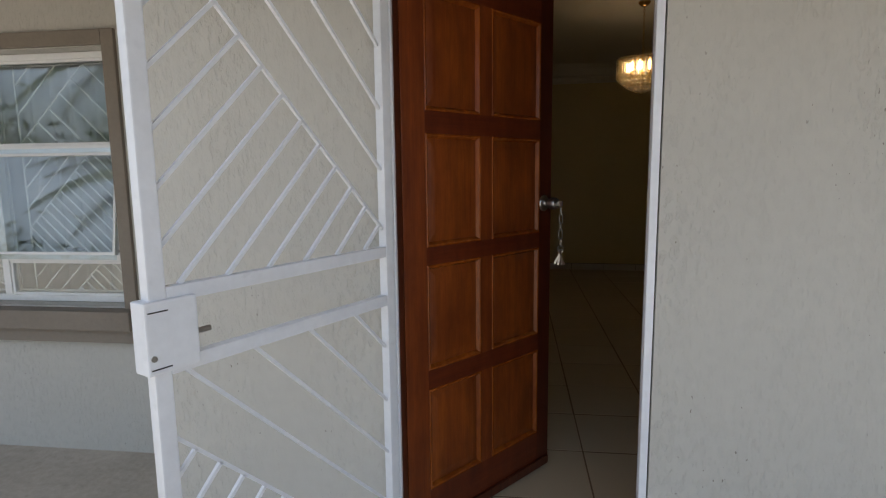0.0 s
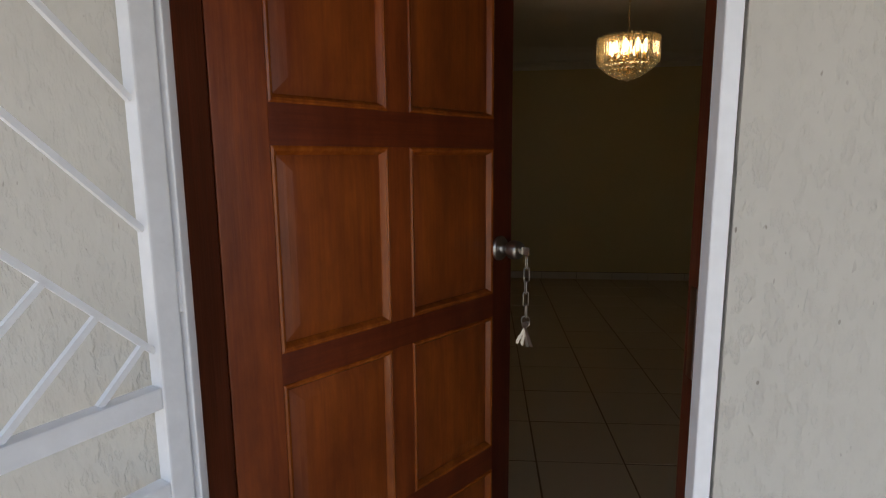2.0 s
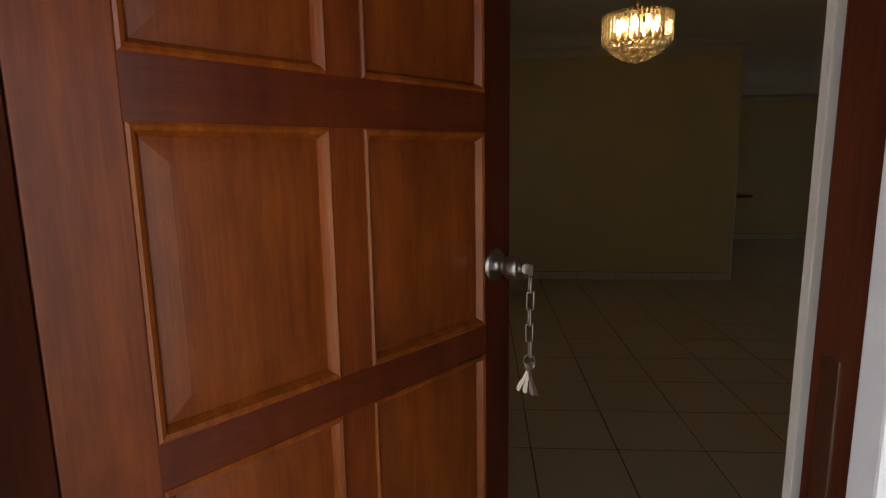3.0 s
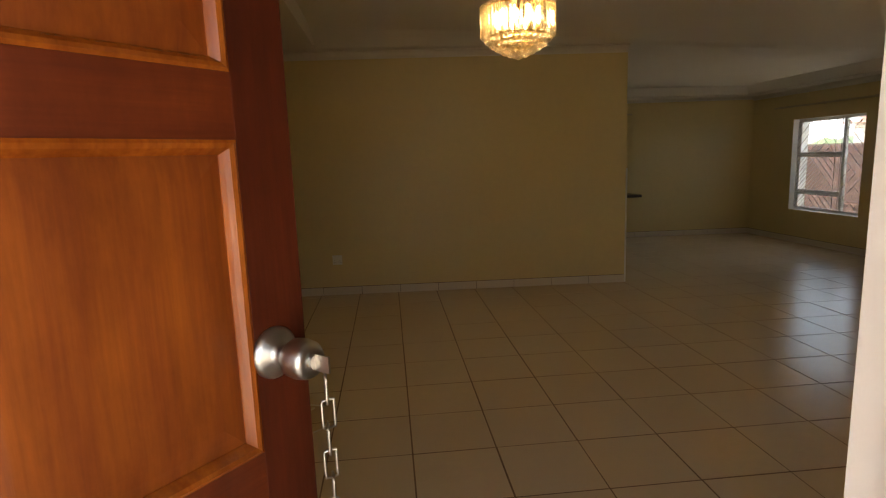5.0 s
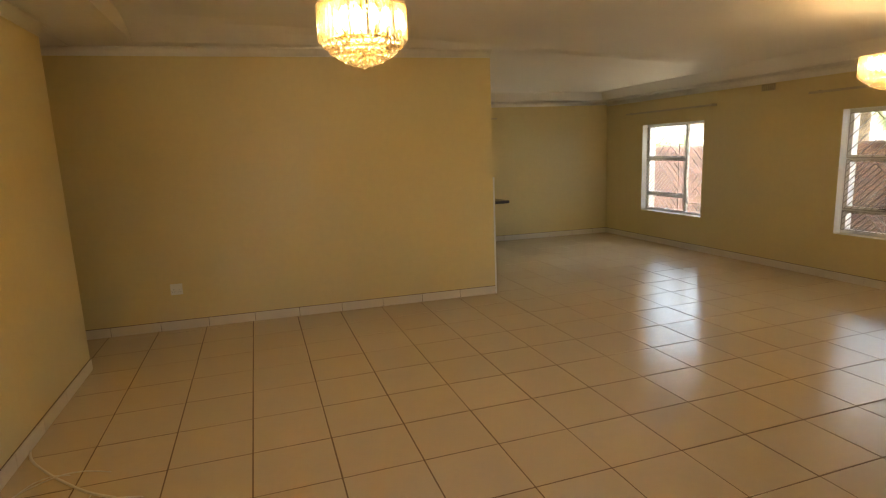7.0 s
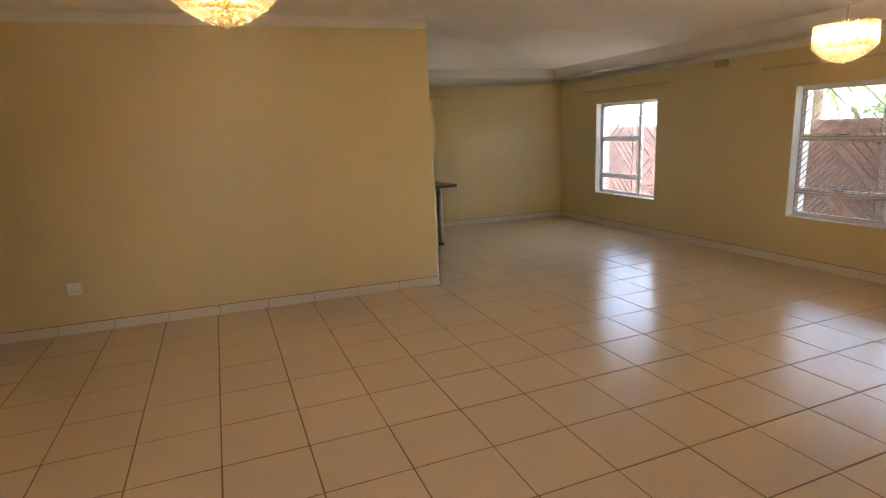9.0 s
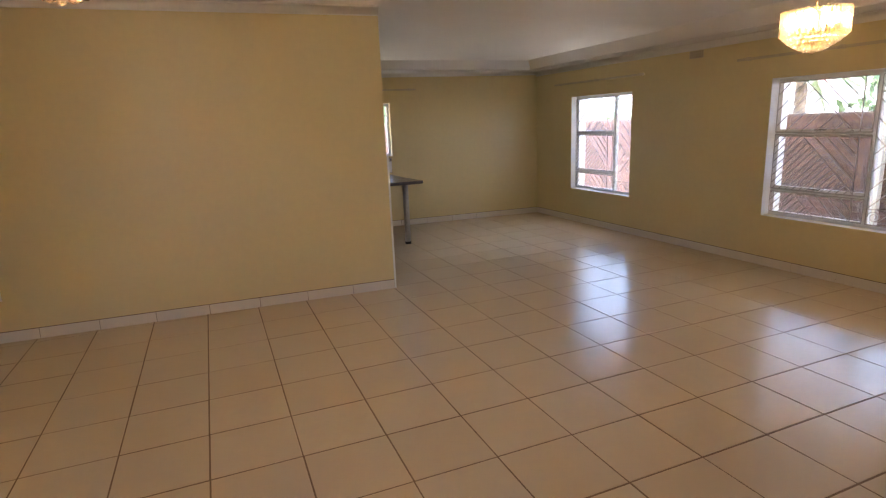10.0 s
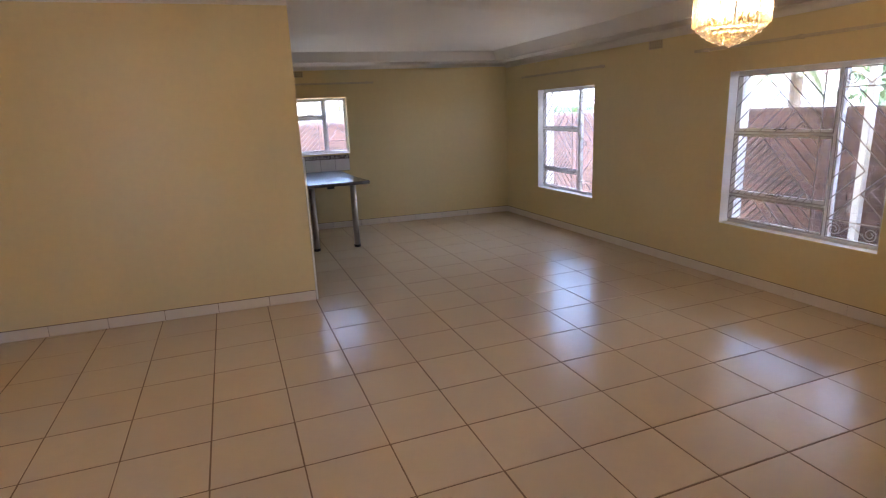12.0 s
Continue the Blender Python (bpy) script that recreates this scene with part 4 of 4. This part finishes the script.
air_vent(FAR_A, FAR_B, 3.03, 2.095)

# kitchen counter leaf on steel legs
cx0, cx1, cy0, cy1 = 3.02, 3.90, 9.10, 10.60
ob = empty("breakfast_counter", Matrix.Translation((3.4, 9.8, 0)), "dark granite-look breakfast counter on round steel legs", "counter")
bm = bmesh.new()
vs = [(cx0, cy0), (cx1 - 0.10, cy0), (cx1, cy0 + 0.02), (cx1 - 0.06, cy0 + 0.5), (cx1 - 0.06, cy1), (cx0, cy1)]
lo_ = [bm.verts.new((x - 3.4, y - 9.8, 0.775)) for x, y in vs]
hi_ = [bm.verts.new((x - 3.4, y - 9.8, 0.812)) for x, y in vs]
bm.faces.new(hi_)
bm.faces.new(list(reversed(lo_)))
for k in range(len(vs)):
    bm.faces.new((lo_[k], lo_[(k + 1) % len(vs)], hi_[(k + 1) % len(vs)], hi_[k]))
bmesh.ops.bevel(bm, geom=bm.edges[:], offset=0.006, segments=2, affect='EDGES')
part("countertop", bm, M_COUNTER, ob, "dark speckled worktop")
for x, y in ((3.745, 9.36), (3.265, 9.38)):
    leg = part("leg", cyl(bmesh.new(), (x - 3.4, y - 9.8, 0.03), (x - 3.4, y - 9.8, 0.775), 0.035, seg=24), M_CHROME, ob, "round brushed steel leg", True)
    part("foot", cyl(bmesh.new(), (x - 3.4, y - 9.8, 0.0), (x - 3.4, y - 9.8, 0.03), 0.038, seg=24), M_BLACK, leg, "black rubber foot", True)
    part("top_plate", cyl(bmesh.new(), (x - 3.4, y - 9.8, 0.768), (x - 3.4, y - 9.8, 0.7749), 0.05, seg=24), M_CHROME, leg)
part("bracket", box_bm(0.02, 0.10, -0.6, -0.58, 0.74, 0.775), M_BLACK, ob)

# white corner strip on the end of the dividing wall
struct("trim_wall_end", box_bm(2.986, 3.002, 7.568, 7.705, 0.0, 1.22, bevel=0.002), M_PLASTIC, "white tiled edge strip at the end of the dividing wall", "trim")

# loose white cables on the floor by the side wall
def cable(name, pts, r, label):
    bm = bmesh.new()
    P = [Vector((x, y, r + z)) for x, y, z in pts]
    fine = []
    for i in range(len(P) - 1):
        p0, p1, p2, p3 = P[max(i - 1, 0)], P[i], P[i + 1], P[min(i + 2, len(P) - 1)]
        for k in range(8):
            t_ = k / 8
            fine.append(0.5 * ((2 * p1) + (p2 - p0) * t_ + (2 * p0 - 5 * p1 + 4 * p2 - p3) * t_ ** 2 + (3 * p1 - p0 - 3 * p2 + p3) * t_ ** 3))
    fine.append(P[-1])
    tube(bm, fine, r, 6)
    tagged(new(name, mesh_of(name, bm, M_CABLE, True)), label, "cable", "loose cables")


cable("cable", [(-0.60, 5.70, 0), (-0.541, 5.548, 0), (-0.418, 5.375, 0), (-0.289, 5.226, 0), (-0.172, 5.106, 0), (-0.05, 5.02, 0)], 0.0065, "white flat aerial cable lying loose on the tiles")
cable("cable", [(-0.44, 4.70, 0), (-0.321, 4.831, 0.006), (-0.254, 4.888, 0.01), (-0.214, 4.946, 0.012), (-0.139, 5.002, 0.014), (-0.057, 5.013, 0.006), (0.07, 4.985, 0)], 0.0034, "thin white wire curling loose on the tiles")
cable("cable", [(-0.30, 4.75, 0), (-0.247, 4.86, 0.004), (-0.214, 4.946, 0.006), (-0.171, 5.029, 0.004), (-0.164, 5.111, 0)], 0.0028, "thin white wire curling loose on the tiles")
cable("cable", [(-0.21, 4.80, 0), (-0.135, 4.817, 0.004), (-0.075, 4.841, 0.01), (-0.016, 4.888, 0.014), (0.014, 4.958, 0.006)], 0.0032, "thin white wire curling loose on the tiles")
cable("cable", [(-0.20, 4.66, 0), (-0.122, 4.629, 0.004), (-0.043, 4.615, 0.008), (0.033, 4.643, 0.012), (0.09, 4.683, 0.014), (0.11, 4.756, 0.008), (0.104, 4.795, 0)], 0.0032, "thin white wire curling loose on the tiles")
cable("cable", [(-0.56, 5.12, 0), (-0.504, 5.211, 0.004), (-0.443, 5.266, 0.008), (-0.349, 5.313, 0.012), (-0.263, 5.317, 0.012), (-0.197, 5.305, 0.006), (-0.123, 5.278, 0)], 0.003, "thin white wire curling loose on the tiles")
cable("cable", [(-0.53, 5.14, 0), (-0.504, 5.215, 0.002), (-0.462, 5.29, 0.006), (-0.395, 5.336, 0.004), (-0.311, 5.323, 0)], 0.0028, "thin white wire curling loose on the tiles")

# ---- outside the windows ----
def brick_wall(name, p, q, z0, z1, thick, label, near):
    """A face-brick garden wall from p to q. Bricks within near metres of its start are parts."""
    p, q = Vector(p), Vector(q)
    L_ = (q - p).length
    a = math.atan2(q.y - p.y, q.x - p.x)
    ob = new(name, mesh_of(name, box_bm(0, L_, 0.008, thick - 0.008, z0, z1 - 0.01), M_MORTAR))
    ob.matrix_world = Matrix.Translation((p.x, p.y, 0)) @ Matrix.Rotation(a, 4, 'Z')
    tagged(ob, label, "garden wall", kind="structure")
    course, bl = 0.085, 0.232
    rows = int((z1 - z0) / course)
    verts, faces = [], []
    rng = random.Random(5)
    for r_ in range(rows):
        s = -bl / 2 * (r_ % 2)
        zc = z0 + r_ * course
        while s < L_:
            x0, x1 = max(s, 0) + 0.005, min(s + bl, L_) - 0.005
            if x1 - x0 > 0.03:
                d = rng.uniform(-0.003, 0.003)
                b = len(verts)
                for x, y, zz in ((x0, d, zc), (x1, d, zc), (x1, thick, zc), (x0, thick, zc), (x0, d, zc + course - 0.011), (x1, d, zc + course - 0.011), (x1, thick, zc + course - 0.011), (x0, thick, zc + course - 0.011)):
                    verts.append((x, y, zz))
                faces += [tuple(b + i for i in f_) for f_ in ((0, 1, 5, 4), (1, 2, 6, 5), (2, 3, 7, 6), (3, 0, 4, 7), (4, 5, 6, 7))]
            s += bl
    me = bpy.data.meshes.new("bricks")
    me.from_pydata(verts, [], faces)
    me.materials.append(M_BRICK)
    bo = new("bricks", me)
    bo.parent = ob
    tagged(bo, kind="stuff")
    return ob


brick_wall("garden_wall", (8.9, 16.0), (8.9, 0.0), GROUND - 0.1, 1.42, 0.22, "brown face-brick garden wall along the side of the house", 3)
brick_wall("garden_wall", (-2.0, 14.6), (8.88, 14.6), GROUND - 0.1, 1.46, 0.22, "brown face-brick garden wall behind the house", 3)
# only the post is in view; the roof sheet is added to shade the bricks
lean = empty("post_with_shade_roof", Matrix.Translation((7.7, 5.5, GROUND)), "white post beside the house with an unseen roof added for shade", "lean-to")
part("post", box_bm(0.93, 1.005, 1.26, 1.335, 0.0, 2.42, bevel=0.006), M_WHITE, lean, "white painted square post")
part("shade_sheet", box_bm(-0.95, 1.7, -6.5, 3.3, 2.42, 2.47), M_SLAB, lean)


def broad_tree(x, y, h, crown_r, label, seed, n=900, base=0.45):
    rng = random.Random(seed)
    ob = empty("tree", Matrix.Translation((x, y, GROUND)), label, "tree", "garden trees")
    bm = bmesh.new()
    tube(bm, [(0, 0, -0.1), (0.05, 0.02, h * 0.2), (0.02, 0.08, h * base)], 0.11, 9)
    tips = []
    for i in range(7):
        a = i * 2.4 + rng.random()
        e = Vector((math.cos(a) * crown_r * 0.7, math.sin(a) * crown_r * 0.7, h * (base + 0.12 + 0.4 * rng.random())))
        cyl(bm, (0.02, 0.08, h * (base - 0.05)), e, 0.05, 0.014, 6)
        tips.append(e)
    part("trunk", bm, M_BARK, ob)
    verts, faces = [], []
    for i in range(n):
        t_ = rng.choice(tips)
        c = t_ + Vector((rng.gauss(0, 0.36), rng.gauss(0, 0.36), rng.gauss(0, 0.3))) * crown_r
        q = Euler((rng.uniform(0, 6.3), rng.uniform(0, 6.3), rng.uniform(0, 6.3))).to_matrix()
        s = rng.uniform(0.06, 0.15)
        b = len(verts)
        for u, v in ((-1, 0), (0, -0.45), (1.1, 0), (0, 0.45)):
            verts.append(tuple(c + q @ Vector((u * s, v * s, 0.12 * s * abs(u)))))
        faces += [(b, b + 1, b + 3), (b + 1, b + 2, b + 3)]
    me = bpy.data.meshes.new("crown")
    me.from_pydata(verts, [], faces)
    me.materials.append(M_LEAF)
    cr = new("crown", me)
    cr.parent = ob
    return ob


def palm(x, y, h, fronds, length, label, seed, trunk_r=0.16):
    rng = random.Random(seed)
    ob = empty("palm_tree", Matrix.Translation((x, y, GROUND)), label, "palm tree", "palms")
    bm = bmesh.new()
    prof = [(trunk_r * 1.25, -0.1)]
    k = 0
    z = 0.0
    while z < h:
        prof.append((trunk_r * (1.06 if k % 2 else 0.94), z))
        z += 0.09
        k += 1
    prof.append((trunk_r * 0.7, h))
    lathe(bm, prof, 12)
    part("trunk", bm, M_BARK, ob)
    for i in range(fronds):
        a = i * 2.399 + rng.uniform(-0.2, 0.2)
        lift = rng.uniform(0.15, 1.1)
        bm = bmesh.new()
        pts = []
        for s in range(15):
            u = s / 14
            rr = length * (u * math.cos(lift * (1 - u * 0.6)))
            zz = h + length * (math.sin(lift) * u * 0.9 - 0.75 * u * u)
            pts.append(Vector((rr * math.cos(a), rr * math.sin(a), zz)))
        tube(bm, pts, 0.012, 5)
        side = Vector((-math.sin(a), math.cos(a), 0))
        for s in range(1, 90):
            u = s / 90
            f_ = u * 14
            j = min(int(f_), 13)
            c = pts[j].lerp(pts[j + 1], f_ - j)
            fwd = (pts[j + 1] - pts[j]).normalized()
            ll = length * 0.23 * math.sin(math.pi * (0.12 + 0.86 * u)) * rng.uniform(0.85, 1.1)
            for sg in (-1, 1):
                tip_ = c + (side * sg * 0.85 + fwd * 0.55) * ll + Vector((0, 0, -ll * rng.uniform(0.25, 0.5)))
                wv = fwd * 0.011
                v0, v1, v2 = bm.verts.new(c - wv), bm.verts.new(c + wv), bm.verts.new(tip_)
                bm.faces.new((v0, v1, v2))
        part("frond", bm, M_LEAF, ob)
    return ob


palm(11.6, 9.9, 2.2, 14, 1.3, "palm with a brown trunk behind the garden wall", 3, 0.1)
broad_tree(13.6, 9.0, 2.5, 0.8, "leafy green tree behind the garden wall", 4)
broad_tree(7.5, 21.0, 2.6, 1.1, "leafy green tree behind the back wall", 9)
palm(-6.3, -4.2, 3.6, 16, 2.3, "tall green palm standing in front of the house", 11, 0.22)
broad_tree(-11.0, -4.6, 2.6, 1.5, "dense green garden tree in front of the house", 15, 1400, 0.35)
broad_tree(-9.0, -8.0, 2.8, 1.6, "dense green garden tree in front of the house", 17, 1400, 0.35)


def far_house(x, y, w, d, label, group="neighbour houses"):
    ob = empty("house", Matrix.Translation((x, y, GROUND)), label, "house", group)
    part("wall", box_bm(-w / 2, w / 2, -d / 2, d / 2, -0.1, 2.5), M_HOUSE, ob, "pale plastered wall")
    bm = bmesh.new()
    v = [bm.verts.new(p) for p in ((-w / 2 - .5, -d / 2 - .5, 2.45), (w / 2 + .5, -d / 2 - .5, 2.45), (w / 2 + .5, d / 2 + .5, 2.45), (-w / 2 - .5, d / 2 + .5, 2.45), (-w / 2 + d / 2, 0, 4.3), (w / 2 - d / 2, 0, 4.3))]
    for f_ in ((0, 1, 5, 4), (1, 2, 5), (2, 3, 4, 5), (3, 0, 4), (3, 2, 1, 0)):
        bm.faces.new([v[i] for i in f_])
    part("roof", bm, M_ROOF, ob, "red-brown tiled roof")
    for sx in (-0.3, 0.05, 0.34):
        wn_ = part("window", box_bm(sx * w - 0.7, sx * w + 0.7, -d / 2 - 0.03, -d / 2 + 0.02, 0.9, 2.0), M_STEEL_W, ob)
        part("pane", box_bm(sx * w - 0.62, sx * w + 0.62, -d / 2 - 0.04, -d / 2 - 0.031, 0.98, 1.92), M_GLASS, wn_)
    return ob


h1 = far_house(26.0, 19.0, 14.0, 8.0, "neighbour's pale house with a red-brown hipped roof")
h1.rotation_euler = (0, 0, radians(-90))
far_house(3.0, 28.0, 14.0, 8.0, "pale house with a red-brown roof behind the back wall")

# low line of distant trees and rooftops
bm = bmesh.new()
rng = random.Random(21)
for i in range(900):
    a = rng.uniform(0, 2 * math.pi)
    R = rng.uniform(70, 85)
    m = Matrix.Translation((R * math.cos(a), R * math.sin(a), rng.uniform(0, 0.9))) @ Matrix.Diagonal((rng.uniform(1.5, 4), rng.uniform(1.5, 4), rng.uniform(0.8, 1.6), 1))
    bmesh.ops.create_icosphere(bm, subdivisions=1, radius=1.0, matrix=m)
tagged(new("backdrop", mesh_of("backdrop", bm, M_LEAF)), "distant belt of green trees round the plot", "backdrop", kind="structure")

# ---- kitchen wall tiles under the window ----
ob = new("kitchen_tile_panel", mesh_of("kitchen_tile_panel", box_bm(-0.33, 0.62, 0.0, 0.004, 0.80, 1.02), M_MORTAR))
c, a = on_line(FAR_A, FAR_B, 2.75, 0.001)
ob.matrix_world = Matrix.Translation((c.x, c.y, 0)) @ Matrix.Rotation(a, 4, 'Z')
tagged(ob, "white kitchen wall tiles with a dark mosaic border", "wall tiles", kind="structure")
tm = mesh_of("wall_tile", box_bm(-0.098, 0.098, 0, 0.006, -0.08, 0.08, bevel=0.002), M_KTILE)
for i in range(4):
    t_ = new("wall_tile", tm)
    t_.parent = ob
    t_.location = (-0.23 + 0.2 * i, 0.004, 0.885)
mm = mesh_of("mosaic", box_bm(-0.0095, 0.0095, 0, 0.006, -0.0095, 0.0095), M_MOSAIC)
for i in range(43):
    for j in range(2):
        t_ = new("mosaic", mm)
        t_.parent = ob
        t_.location = (-0.32 + 0.021 * i, 0.004, 0.983 + 0.021 * j)

# ---- skirting tiles ----
def skirting(name, p, q, start, label, h=0.082, pitch=0.405):
    p, q = Vector(p), Vector(q)
    L_ = (q - p).length
    a = math.atan2(q.y - p.y, q.x - p.x)
    # backing rises 5 mm above the tiles as a dark top line
    ob = new(name, mesh_of(name, box_bm(0, L_, 0.0005, 0.004, 0.0, h + 0.005), M_GROUT))
    ob.matrix_world = Matrix.Translation((p.x, p.y, 0)) @ Matrix.Rotation(a, 4, 'Z')
    tagged(ob, label, "skirting", kind="structure")
    full = mesh_of("skirting_tile", box_bm(-pitch / 2 + 0.002, pitch / 2 - 0.002, 0.001, 0.010, 0.001, h, bevel=0.002), M_SKIRT)
    s = start - pitch
    while s < L_:
        s0, s1 = max(s, 0), min(s + pitch, L_)
        if s1 - s0 > 0.03:
            if s1 - s0 > pitch - 0.01:
                t_ = new("skirting_tile", full)
            else:
                t_ = new("skirting_tile", mesh_of("skirting_tile", box_bm(-(s1 - s0) / 2 + 0.002, (s1 - s0) / 2 - 0.002, 0.001, 0.010, 0.001, h, bevel=0.002), M_SKIRT))
            t_.parent = ob
            t_.location.x = (s0 + s1) / 2
        s += pitch


SK = "cream skirting tiles along the foot of the wall"
skirting("baseboard_middle", MID_A, MID_B, 0.39, SK)
skirting("baseboard_left", (LEFT_X, LEFT_END), (LEFT_X, Y_IN), 0.2, SK)
skirting("baseboard_right", RIGHT_A, RIGHT_B, 0.2, SK)
skirting("baseboard_far", FAR_A, FAR_B, 0.3, SK)
skirting("baseboard_front", (6.4, Y_IN), (0.66, Y_IN), 0.3, SK)

# ---- floor tiles ----
P, TX, TY = 0.405, 1.765, 5.192
tile_mesh = mesh_of("floor_tile", box_bm(-P / 2 + 0.0036, P / 2 - 0.0036, -P / 2 + 0.0044, P / 2 - 0.0044, -0.012, 0.0, bevel=0.0014), M_TILE)
rng = random.Random(8)
rest = bmesh.new()
cells = []
for i in range(-13, 14):
    for j in range(-9, 15):
        cx, cy = TX + P * (i + 0.5), TY + P * (j + 0.5)
        in_room = -0.6 + P / 2 - 0.19 < cx < 6.5 and 2.12 - P / 2 < cy < 10.85
        in_pass = -2.9 < cx < -0.5 and 6.92 < cy < 7.9
        if in_room or in_pass:
            cells.append((math.dist((cx, cy), (2.2, 5.0)), cx, cy))
cells.sort()
for k, (_, cx, cy) in enumerate(cells):
    tz = rng.uniform(-0.0006, 0.0003)
    if k < 300:
        t_ = new("floor_tile", tile_mesh)
        t_.parent = floor
        t_.matrix_local = Matrix.Translation((cx + rng.uniform(-0.0011, 0.0011), cy + rng.uniform(-0.0007, 0.0007), tz)) @ Matrix.Rotation(rng.uniform(-0.003, 0.003), 4, 'Y') @ Matrix.Rotation(rng.uniform(-0.003, 0.003), 4, 'X')
    else:
        box(rest, cx - P / 2 + 0.0036, cx + P / 2 - 0.0036, cy - P / 2 + 0.0044, cy + P / 2 - 0.0044, -0.012, tz)
ro = part("floor_tiles", rest, M_TILE, floor)
tagged(ro, kind="stuff")
